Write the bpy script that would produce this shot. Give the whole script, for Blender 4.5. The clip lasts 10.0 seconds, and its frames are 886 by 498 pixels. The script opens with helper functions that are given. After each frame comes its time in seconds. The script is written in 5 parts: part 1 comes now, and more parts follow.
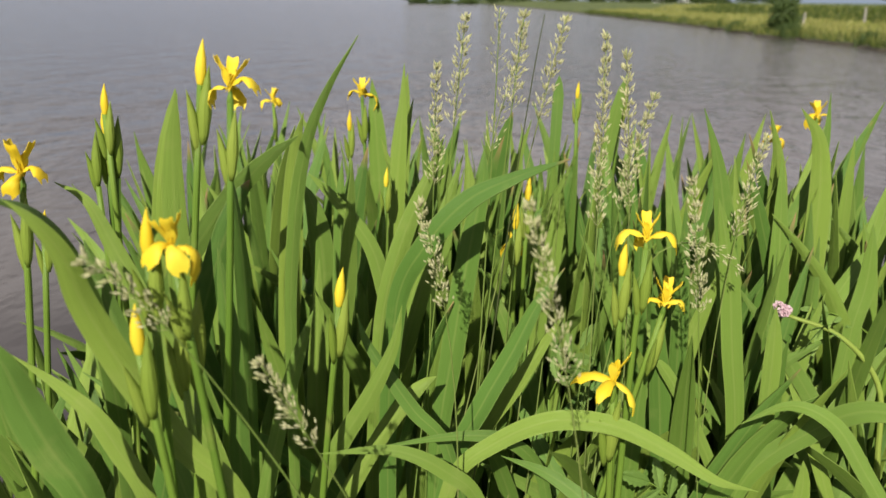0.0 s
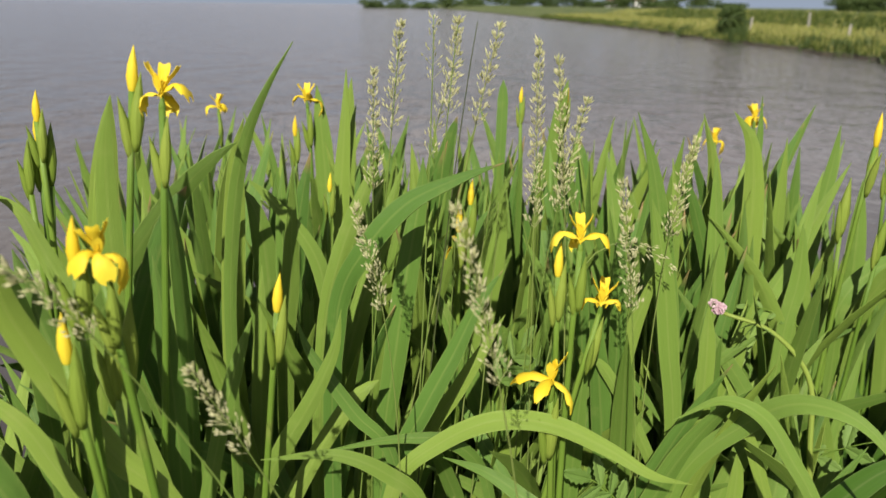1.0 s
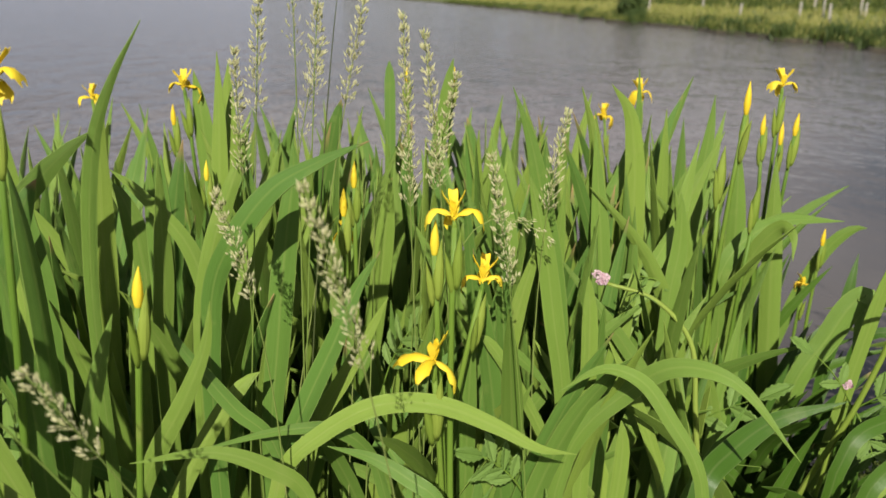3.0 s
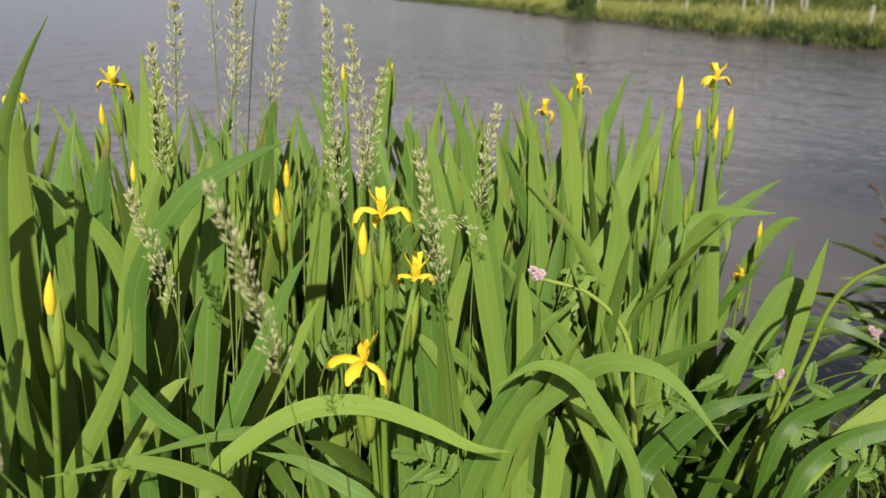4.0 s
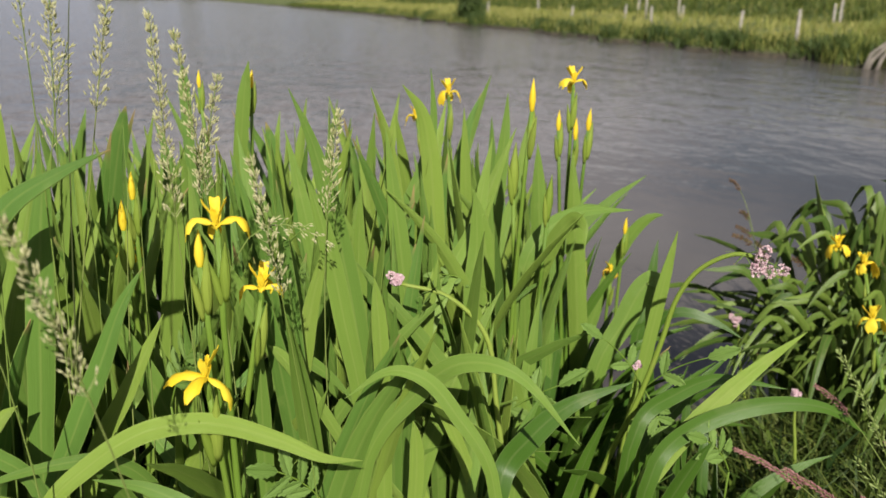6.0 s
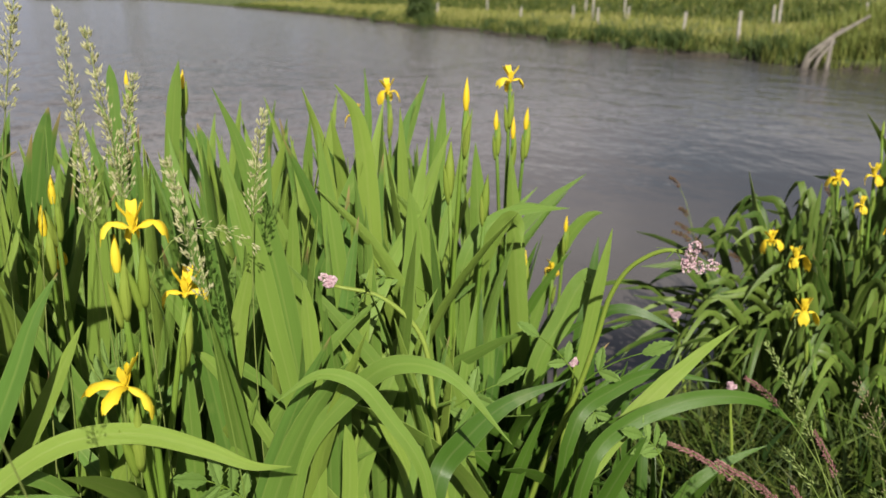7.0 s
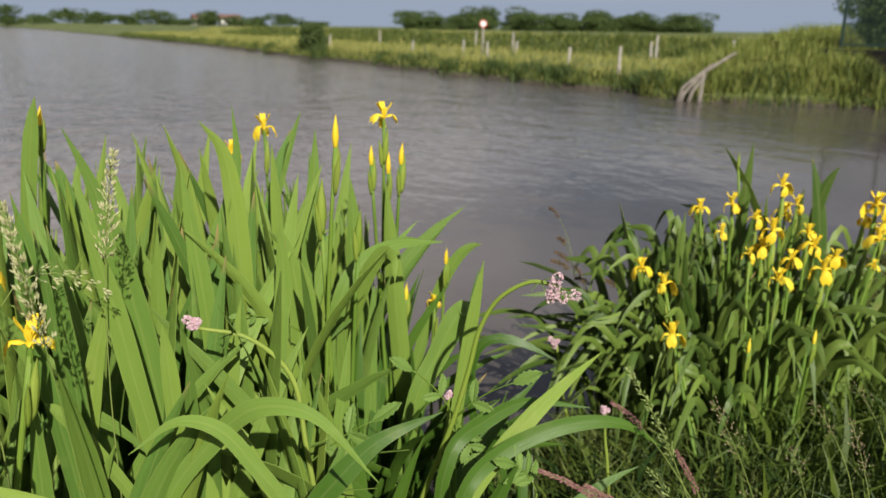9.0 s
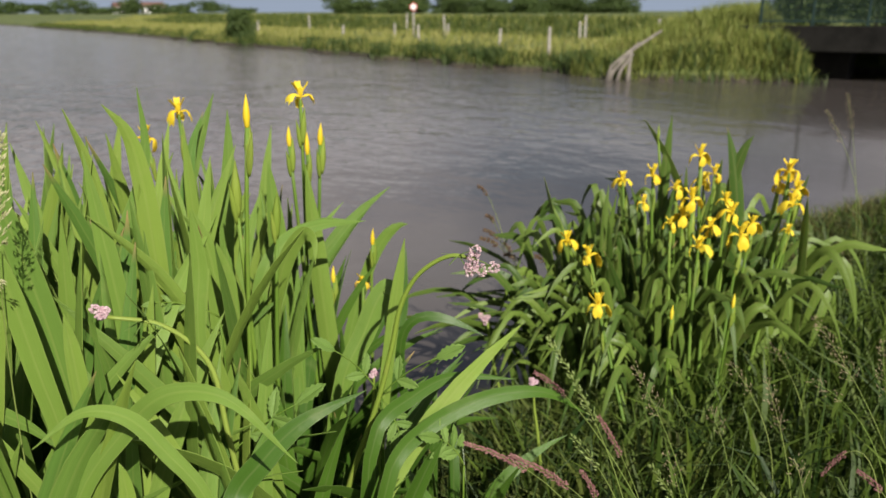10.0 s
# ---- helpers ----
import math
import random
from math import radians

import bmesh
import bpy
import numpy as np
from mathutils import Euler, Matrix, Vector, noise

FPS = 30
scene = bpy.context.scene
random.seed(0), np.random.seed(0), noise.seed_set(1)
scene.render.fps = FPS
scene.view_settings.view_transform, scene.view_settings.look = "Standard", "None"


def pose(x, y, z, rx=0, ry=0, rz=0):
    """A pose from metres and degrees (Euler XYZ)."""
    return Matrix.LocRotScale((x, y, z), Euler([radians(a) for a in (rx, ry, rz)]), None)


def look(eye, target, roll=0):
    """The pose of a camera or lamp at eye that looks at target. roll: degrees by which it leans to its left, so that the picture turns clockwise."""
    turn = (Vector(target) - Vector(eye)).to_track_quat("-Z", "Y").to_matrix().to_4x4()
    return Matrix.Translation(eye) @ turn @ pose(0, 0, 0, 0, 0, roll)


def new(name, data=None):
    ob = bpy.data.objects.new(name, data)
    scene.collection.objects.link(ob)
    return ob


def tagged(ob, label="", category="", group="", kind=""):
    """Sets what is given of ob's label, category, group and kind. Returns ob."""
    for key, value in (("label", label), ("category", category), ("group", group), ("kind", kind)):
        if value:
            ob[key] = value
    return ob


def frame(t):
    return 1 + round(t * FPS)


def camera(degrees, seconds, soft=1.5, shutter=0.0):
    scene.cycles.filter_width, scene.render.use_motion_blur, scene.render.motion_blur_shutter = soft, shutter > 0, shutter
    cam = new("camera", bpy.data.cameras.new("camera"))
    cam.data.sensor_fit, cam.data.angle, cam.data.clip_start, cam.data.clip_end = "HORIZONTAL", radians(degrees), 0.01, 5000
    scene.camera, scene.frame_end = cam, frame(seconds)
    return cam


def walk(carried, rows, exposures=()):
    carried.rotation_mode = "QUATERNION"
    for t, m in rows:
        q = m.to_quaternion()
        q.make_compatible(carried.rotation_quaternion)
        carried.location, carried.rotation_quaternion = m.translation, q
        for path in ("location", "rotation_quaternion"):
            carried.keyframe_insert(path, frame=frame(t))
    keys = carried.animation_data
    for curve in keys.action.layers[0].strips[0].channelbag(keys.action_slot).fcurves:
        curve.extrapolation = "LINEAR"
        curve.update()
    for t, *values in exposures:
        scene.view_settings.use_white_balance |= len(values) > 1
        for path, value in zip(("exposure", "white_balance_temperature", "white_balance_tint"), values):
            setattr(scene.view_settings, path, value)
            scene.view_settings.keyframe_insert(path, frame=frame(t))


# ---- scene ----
cam = camera(59.0, 10.0)
PATH = [
    (0, (0.203, 0.074, 1.338), (0.045, 1.973, 0.73), 0.6),
    (0.5, (0.226, 0.086, 1.337), (0.118, 1.989, 0.729), 0.8),
    (1, (0.232, 0.066, 1.341), (0.178, 1.974, 0.744), 0.7),
    (1.5, (0.248, 0.07, 1.339), (0.233, 1.977, 0.737), 0.6),
    (2, (0.257, 0.079, 1.342), (0.305, 1.981, 0.725), 0.6),
    (2.5, (0.275, 0.08, 1.33), (0.375, 1.978, 0.707), 0.1),
    (4, (0.33, 0.095, 1.323), (0.595, 1.973, 0.687), -0.2),
    (4.5, (0.355, 0.082, 1.322), (0.675, 1.952, 0.686), 0.0),
    (5, (0.375, 0.09, 1.322), (0.764, 1.948, 0.694), -0.1),
    (5.5, (0.393, 0.088, 1.321), (0.844, 1.934, 0.697), -0.2),
    (7, (0.448, 0.086, 1.315), (1.068, 1.884, 0.695), -0.0),
    (7.5, (0.466, 0.083, 1.314), (1.145, 1.86, 0.697), 0.1),
    (8, (0.479, 0.076, 1.318), (1.217, 1.836, 0.72), 0.5),
    (8.5, (0.49, 0.066, 1.322), (1.292, 1.806, 0.748), 0.7),
    (9, (0.496, 0.062, 1.327), (1.361, 1.781, 0.783), 0.8),
    (9.5, (0.518, 0.048, 1.317), (1.456, 1.721, 0.75), -0.2),
    (10, (0.534, 0.045, 1.309), (1.527, 1.681, 0.729), -0.2),
]
walk(cam, [(t, look(eye, target, roll)) for t, eye, target, roll in PATH])
cam.data.dof.use_dof, cam.data.dof.focus_distance, cam.data.dof.aperture_fstop = True, 1.25, 5.0

# ---- light ----
world = bpy.data.worlds.new("sky")
scene.world = world
world.use_nodes = True
wn, wl = world.node_tree.nodes, world.node_tree.links
wn.clear()
sky = wn.new("ShaderNodeTexSky")
sky.sky_type, sky.sun_disc = "NISHITA", False
SUN = Vector((-0.13, -0.79, 0.59)).normalized()
sky.sun_elevation = math.asin(SUN.z)
sky.sun_rotation = math.atan2(SUN.x, SUN.y)
dim = wn.new("ShaderNodeVectorMath")
dim.operation = "SCALE"
dim.inputs["Scale"].default_value = 0.075
coords = wn.new("ShaderNodeTexCoord")
stretch = wn.new("ShaderNodeMapping")
stretch.inputs["Scale"].default_value = (1.0, 1.0, 3.2)
puffs = wn.new("ShaderNodeTexNoise")
puffs.inputs["Scale"].default_value, puffs.inputs["Detail"].default_value = 2.3, 6.0
cover = wn.new("ShaderNodeMapRange")
cover.inputs["From Min"].default_value, cover.inputs["From Max"].default_value = 0.36, 0.60
clouds = wn.new("ShaderNodeMix")
clouds.data_type = "RGBA"
glow = wn.new("ShaderNodeBackground")
glow.inputs["Strength"].default_value = 0.66
sky_out = wn.new("ShaderNodeOutputWorld")
wl.new(sky.outputs["Color"], dim.inputs[0])
wl.new(coords.outputs["Generated"], stretch.inputs["Vector"])
wl.new(stretch.outputs["Vector"], puffs.inputs["Vector"])
high = wn.new("ShaderNodeSeparateXYZ")
wl.new(coords.outputs["Generated"], high.inputs["Vector"])
bank_up = wn.new("ShaderNodeMapRange")  # clouds lie thicker towards the horizon
bank_up.inputs["From Min"].default_value, bank_up.inputs["From Max"].default_value = 0.05, 0.75
bank_up.inputs["To Min"].default_value, bank_up.inputs["To Max"].default_value = 0.10, -0.14
wl.new(high.outputs["Z"], bank_up.inputs["Value"])
thick = wn.new("ShaderNodeMath")
wl.new(puffs.outputs["Fac"], thick.inputs[0])
wl.new(bank_up.outputs["Result"], thick.inputs[1])
wl.new(thick.outputs["Value"], cover.inputs["Value"])
billow = wn.new("ShaderNodeTexNoise")  # sunlit and shaded parts of the clouds
billow.inputs["Scale"].default_value, billow.inputs["Detail"].default_value = 3.4, 4.0
wl.new(stretch.outputs["Vector"], billow.inputs["Vector"])
lit_part = wn.new("ShaderNodeMapRange")
lit_part.inputs["From Min"].default_value, lit_part.inputs["From Max"].default_value = 0.38, 0.62
wl.new(billow.outputs["Fac"], lit_part.inputs["Value"])
cloud_tone = wn.new("ShaderNodeMix")
cloud_tone.data_type = "RGBA"
cloud_tone.inputs["A"].default_value, cloud_tone.inputs["B"].default_value = (0.82, 0.75, 0.82, 1), (1.48, 1.38, 1.34, 1)
wl.new(lit_part.outputs["Result"], cloud_tone.inputs["Factor"])
wl.new(cloud_tone.outputs["Result"], clouds.inputs["B"])
wl.new(cover.outputs["Result"], clouds.inputs["Factor"])
wl.new(dim.outputs["Vector"], clouds.inputs["A"])
clear = wn.new("ShaderNodeMapRange")  # open pale-blue sky below the cloud deck
clear.inputs["From Min"].default_value, clear.inputs["From Max"].default_value = 0.03, 0.12
wl.new(high.outputs["Z"], clear.inputs["Value"])
low_sky = wn.new("ShaderNodeMix")
low_sky.data_type = "RGBA"
low_sky.inputs["A"].default_value = (0.48, 0.57, 0.73, 1)
wl.new(clear.outputs["Result"], low_sky.inputs["Factor"])
wl.new(clouds.outputs["Result"], low_sky.inputs["B"])
wl.new(low_sky.outputs["Result"], glow.inputs["Color"])
wl.new(glow.outputs["Background"], sky_out.inputs["Surface"])

sun = new("sun", bpy.data.lights.new("sun", "SUN"))
sun.data.energy, sun.data.angle, sun.data.color = 6.1, radians(0.6), (1.0, 0.94, 0.84)
sun.matrix_world = look(SUN * 50, (0, 0, 0))
scene.view_settings.exposure = 0.0


# ---- materials ----
def material(name):
    m = bpy.data.materials.new(name)
    m.use_nodes = True
    n = m.node_tree.nodes
    return m, n, m.node_tree.links, n["Principled BSDF"]


def ramp_between(n, l, fac, a, b):
    mix = n.new("ShaderNodeMix")
    mix.data_type = "RGBA"
    mix.inputs["A"].default_value, mix.inputs["B"].default_value = (*a, 1), (*b, 1)
    l.new(fac, mix.inputs["Factor"])
    return mix.outputs["Result"]


def noise_fac(n, l, scale, detail=4.0, lo=0.35, hi=0.65, vector=None, rough=0.55):
    tex = n.new("ShaderNodeTexNoise")
    tex.inputs["Scale"].default_value, tex.inputs["Detail"].default_value, tex.inputs["Roughness"].default_value = scale, detail, rough
    if vector is not None:
        l.new(vector, tex.inputs["Vector"])
    rng = n.new("ShaderNodeMapRange")
    rng.inputs["From Min"].default_value, rng.inputs["From Max"].default_value = lo, hi
    l.new(tex.outputs["Fac"], rng.inputs["Value"])
    return rng.outputs["Result"]


def plant_material(name, a, b, stain, through_light=0.35, rough=0.42, veins=60.0, bump=0.6, island=False, wear=0.6, dry=False, vein=0.75, keel_tone=0.0):
    """Living tissue: two greens by piece, veins along its length, blotches, and light that shines through."""
    m, n, l, bsdf = material(name)
    who = n.new("ShaderNodeNewGeometry" if island else "ShaderNodeObjectInfo")
    base = ramp_between(n, l, who.outputs["Random Per Island" if island else "Random"], a, b)
    uv = n.new("ShaderNodeTexCoord")
    grain = n.new("ShaderNodeMapping")
    grain.inputs["Scale"].default_value = (veins, 2.0, 1.0)
    l.new(uv.outputs["UV"], grain.inputs["Vector"])
    lines = noise_fac(n, l, 1.0, 3.0, 0.3, 0.7, grain.outputs["Vector"])
    veined = n.new("ShaderNodeMix")
    veined.data_type, veined.blend_type = "RGBA", "MULTIPLY"
    veined.inputs["Factor"].default_value = vein
    shade = ramp_between(n, l, lines, (0.78, 0.80, 0.76), (1.12, 1.1, 1.08))
    l.new(base, veined.inputs["A"])
    l.new(shade, veined.inputs["B"])
    across = n.new("ShaderNodeSeparateXYZ")
    l.new(uv.outputs["UV"], across.inputs["Vector"])
    off = n.new("ShaderNodeMath")
    off.operation, off.inputs[1].default_value = "SUBTRACT", 0.5
    l.new(across.outputs["X"], off.inputs[0])
    far_off = n.new("ShaderNodeMath")
    far_off.operation = "ABSOLUTE"
    l.new(off.outputs["Value"], far_off.inputs[0])
    rib = n.new("ShaderNodeMapRange")  # a pale keel and pale margins
    rib.inputs["From Min"].default_value, rib.inputs["From Max"].default_value = 0.07, 0.0
    rib.inputs["To Max"].default_value = keel_tone
    l.new(far_off.outputs["Value"], rib.inputs["Value"])
    margin = n.new("ShaderNodeMapRange")
    margin.inputs["From Min"].default_value, margin.inputs["From Max"].default_value = 0.44, 0.5
    margin.inputs["To Max"].default_value = keel_tone
    l.new(far_off.outputs["Value"], margin.inputs["Value"])
    pale = n.new("ShaderNodeMath")
    pale.operation = "MAXIMUM"
    l.new(rib.outputs["Result"], pale.inputs[0])
    l.new(margin.outputs["Result"], pale.inputs[1])
    ribbed = n.new("ShaderNodeMix")
    ribbed.data_type = "RGBA"
    ribbed.inputs["B"].default_value = (*stain, 1)
    l.new(pale.outputs["Value"], ribbed.inputs["Factor"])
    l.new(veined.outputs["Result"], ribbed.inputs["A"])
    blot = noise_fac(n, l, 14.0, 5.0, 0.60, 0.78, uv.outputs["Object"])
    scaled = n.new("ShaderNodeMath")
    scaled.operation = "MULTIPLY"
    scaled.inputs[1].default_value = wear
    l.new(blot, scaled.inputs[0])
    last = n.new("ShaderNodeMix")
    last.data_type = "RGBA"
    last.inputs["B"].default_value = (*stain, 1)
    l.new(scaled.outputs["Value"], last.inputs["Factor"])
    l.new(ribbed.outputs["Result"], last.inputs["A"])
    colour = last.outputs["Result"]
    if dry:
        # withered, straw-brown tips on some of the leaves
        split = n.new("ShaderNodeSeparateXYZ")
        l.new(uv.outputs["UV"], split.inputs["Vector"])
        start = n.new("ShaderNodeMapRange")
        start.inputs["To Min"].default_value, start.inputs["To Max"].default_value = 0.94, 1.25
        l.new(who.outputs["Random"], start.inputs["Value"])
        past = n.new("ShaderNodeMath")
        past.operation = "SUBTRACT"
        l.new(split.outputs["Y"], past.inputs[0])
        l.new(start.outputs["Result"], past.inputs[1])
        much = n.new("ShaderNodeMath")
        much.operation, much.use_clamp = "MULTIPLY", True
        much.inputs[1].default_value = 22.0
        l.new(past.outputs["Value"], much.inputs[0])
        tipped = n.new("ShaderNodeMix")
        tipped.data_type = "RGBA"
        tipped.inputs["B"].default_value = (0.34, 0.24, 0.10, 1)
        l.new(much.outputs["Value"], tipped.inputs["Factor"])
        l.new(colour, tipped.inputs["A"])
        colour = tipped.outputs["Result"]
    l.new(colour, bsdf.inputs["Base Color"])
    bsdf.inputs["Roughness"].default_value = rough
    bsdf.inputs["Specular IOR Level"].default_value = 0.32
    relief = n.new("ShaderNodeBump")
    relief.inputs["Strength"].default_value, relief.inputs["Distance"].default_value = bump, 0.0014
    l.new(lines, relief.inputs["Height"])
    l.new(relief.outputs["Normal"], bsdf.inputs["Normal"])
    lit = n.new("ShaderNodeBsdfTranslucent")
    l.new(colour, lit.inputs["Color"])
    both = n.new("ShaderNodeMixShader")
    both.inputs["Fac"].default_value = through_light
    l.new(bsdf.outputs["BSDF"], both.inputs[1])
    l.new(lit.outputs["BSDF"], both.inputs[2])
    l.new(both.outputs["Shader"], n["Material Output"].inputs["Surface"])
    return m


def rough_material(name, a, b, scale, rough=0.85, bump=0.4, depth=0.01, metal=0.0):
    m, n, l, bsdf = material(name)
    where = n.new("ShaderNodeTexCoord")
    fac = noise_fac(n, l, scale, 8.0, 0.32, 0.68, where.outputs["Object"], 0.65)
    l.new(ramp_between(n, l, fac, a, b), bsdf.inputs["Base Color"])
    fine = noise_fac(n, l, scale * 9, 4.0, 0.2, 0.8, where.outputs["Object"])
    relief = n.new("ShaderNodeBump")
    relief.inputs["Strength"].default_value, relief.inputs["Distance"].default_value = bump, depth
    l.new(fine, relief.inputs["Height"])
    l.new(relief.outputs["Normal"], bsdf.inputs["Normal"])
    bsdf.inputs["Roughness"].default_value, bsdf.inputs["Metallic"].default_value = rough, metal
    return m


M_LEAF = plant_material("iris_leaf", (0.100, 0.206, 0.036), (0.230, 0.334, 0.054), (0.28, 0.34, 0.09), 0.14, 0.46, veins=52, bump=0.5, dry=True, vein=0.6, wear=0.45, keel_tone=0.3)
# deeper green, with shade low in the stand put into the colour
M_LEAF_DEEP_SHADED = plant_material("iris_leaf_deep_green_shaded", (0.040, 0.098, 0.011), (0.072, 0.148, 0.018), (0.14, 0.19, 0.06), 0.14, 0.36, veins=34, bump=0.25, dry=True, vein=0.5, keel_tone=0.4)
M_LEAF_NARROW = plant_material("iris_leaf_narrow", (0.050, 0.105, 0.018), (0.165, 0.250, 0.044), (0.23, 0.22, 0.08), 0.20, 0.38, veins=30, bump=0.25, dry=True, vein=0.5, keel_tone=0.4)
M_STEM = plant_material("iris_stem", (0.125, 0.230, 0.030), (0.200, 0.315, 0.045), (0.28, 0.30, 0.08), 0.20, veins=14)
M_VALERIAN = plant_material("valerian_stem", (0.24, 0.34, 0.05), (0.32, 0.42, 0.08), (0.34, 0.33, 0.10), 0.25, veins=14)
M_SPATHE = plant_material("spathe", (0.22, 0.32, 0.045), (0.32, 0.41, 0.07), (0.40, 0.34, 0.10), 0.28, veins=16)
M_PETAL = plant_material("petal", (0.88, 0.66, 0.030), (0.92, 0.76, 0.060), (0.84, 0.56, 0.02), 0.30, 0.55, veins=14, bump=0.2, wear=0.5, vein=0.16)
M_FADED = plant_material("faded_petal", (0.92, 0.68, 0.05), (0.88, 0.58, 0.06), (0.70, 0.42, 0.06), 0.25, 0.6, veins=24, wear=0.3, vein=0.4)
M_HUSK = plant_material("grass_spikelet", (0.48, 0.49, 0.23), (0.66, 0.63, 0.40), (0.42, 0.34, 0.18), 0.30, 0.6, 8, 0.2, True)
M_HUSK_GREEN = plant_material("green_spikelet", (0.26, 0.36, 0.10), (0.38, 0.45, 0.17), (0.34, 0.32, 0.14), 0.28, 0.6, 8, 0.2, True)
M_HUSK_RED = plant_material("red_spikelet", (0.27, 0.11, 0.12), (0.42, 0.23, 0.21), (0.20, 0.10, 0.08), 0.25, 0.6, 8, 0.2, True)
M_HUSK_BROWN = plant_material("brown_spikelet", (0.30, 0.25, 0.14), (0.44, 0.36, 0.22), (0.22, 0.16, 0.10), 0.25, 0.6, 8, 0.2, True)
M_STRAW = plant_material("grass_stem", (0.20, 0.30, 0.06), (0.28, 0.34, 0.10), (0.30, 0.26, 0.12), 0.2, veins=6)
M_DARK_STEM = plant_material("dark_stem", (0.07, 0.09, 0.03), (0.09, 0.11, 0.04), (0.10, 0.07, 0.04), 0.1, veins=6)
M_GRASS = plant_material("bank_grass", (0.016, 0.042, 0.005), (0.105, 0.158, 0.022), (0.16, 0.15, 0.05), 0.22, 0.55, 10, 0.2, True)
M_FIELD = plant_material("field_grass", (0.170, 0.205, 0.034), (0.37, 0.35, 0.12), (0.40, 0.34, 0.17), 0.25, 0.65, 6, 0.1, True)
M_MOUND = plant_material("mound_grass", (0.115, 0.165, 0.028), (0.275, 0.300, 0.075), (0.30, 0.26, 0.11), 0.25, 0.65, 6, 0.1, True)
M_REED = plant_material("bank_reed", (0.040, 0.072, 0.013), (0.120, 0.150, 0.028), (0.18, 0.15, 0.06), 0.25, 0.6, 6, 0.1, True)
M_SEDGE_DRY = plant_material("dry_sedge", (0.050, 0.070, 0.016), (0.170, 0.150, 0.052), (0.20, 0.12, 0.06), 0.22, 0.6, 8, 0.2, True)
M_CROWN = plant_material("tree_leaves", (0.036, 0.066, 0.015), (0.085, 0.125, 0.032), (0.10, 0.12, 0.04), 0.2, 0.6, 4, 0.1, True)
M_HERB = plant_material("herb_leaf", (0.15, 0.26, 0.05), (0.21, 0.33, 0.08), (0.26, 0.30, 0.12), 0.28, 0.55, 10, 0.6)
M_PINK = plant_material("pink_flower", (0.70, 0.46, 0.54), (0.84, 0.68, 0.72), (0.52, 0.26, 0.36), 0.25, 0.6, 6, 0.1, True)
M_BARK = rough_material("bark", (0.05, 0.04, 0.03), (0.12, 0.10, 0.08), 6)
M_POST = rough_material("weathered_wood", (0.22, 0.20, 0.18), (0.48, 0.45, 0.41), 7, 0.9)
M_DRIFT = rough_material("bleached_driftwood", (0.11, 0.095, 0.08), (0.26, 0.235, 0.20), 7, 0.9)
M_HUSK_DARK = plant_material("sedge_spike", (0.11, 0.065, 0.035), (0.18, 0.11, 0.06), (0.08, 0.05, 0.03), 0.15, 0.6, 8, 0.2, True)
# near-black and dull: shade on deck and abutment is part of the colour
M_CONCRETE_SHADED = rough_material("dark_concrete_shaded", (0.008, 0.008, 0.007), (0.022, 0.021, 0.019), 1.6, 0.95)
M_CONCRETE_SHADED.node_tree.nodes["Principled BSDF"].inputs["Specular IOR Level"].default_value = 0.12
M_FENCE_GREEN = rough_material("green_paint", (0.006, 0.022, 0.018), (0.012, 0.036, 0.030), 3, 0.5, 0.1)
M_WHITE = rough_material("white_enamel", (0.72, 0.72, 0.70), (0.82, 0.82, 0.80), 3, 0.4, 0.05)
M_RED = rough_material("red_enamel", (0.45, 0.03, 0.03), (0.55, 0.05, 0.04), 3, 0.4, 0.05)
M_ROOF = rough_material("tile_red", (0.12, 0.065, 0.052), (0.18, 0.10, 0.08), 2, 0.8)
M_STONE = rough_material("stone", (0.22, 0.18, 0.14), (0.40, 0.34, 0.27), 18, 0.9)


def ground_material():
    m, n, l, bsdf = material("earth_and_turf")
    where = n.new("ShaderNodeTexCoord")
    patch = noise_fac(n, l, 0.9, 8.0, 0.35, 0.65, where.outputs["Object"])
    turf = ramp_between(n, l, patch, (0.050, 0.085, 0.016), (0.140, 0.165, 0.045))
    spots = noise_fac(n, l, 7.0, 6.0, 0.40, 0.62, where.outputs["Object"])
    earth = ramp_between(n, l, spots, (0.030, 0.026, 0.018), (0.075, 0.062, 0.040))
    high = n.new("ShaderNodeSeparateXYZ")
    l.new(where.outputs["Object"], high.inputs["Vector"])
    wet = n.new("ShaderNodeMapRange")
    wet.inputs["From Min"].default_value, wet.inputs["From Max"].default_value = -0.06, 0.05
    l.new(high.outputs["Z"], wet.inputs["Value"])
    mix = n.new("ShaderNodeMix")
    mix.data_type = "RGBA"
    l.new(wet.outputs["Result"], mix.inputs["Factor"])
    l.new(earth, mix.inputs["A"])
    l.new(turf, mix.inputs["B"])
    l.new(mix.outputs["Result"], bsdf.inputs["Base Color"])
    relief = n.new("ShaderNodeBump")
    relief.inputs["Strength"].default_value, relief.inputs["Distance"].default_value = 0.8, 0.03
    l.new(noise_fac(n, l, 22.0, 8.0, 0.2, 0.8, where.outputs["Object"]), relief.inputs["Height"])
    l.new(relief.outputs["Normal"], bsdf.inputs["Normal"])
    bsdf.inputs["Roughness"].default_value = 0.92
    return m


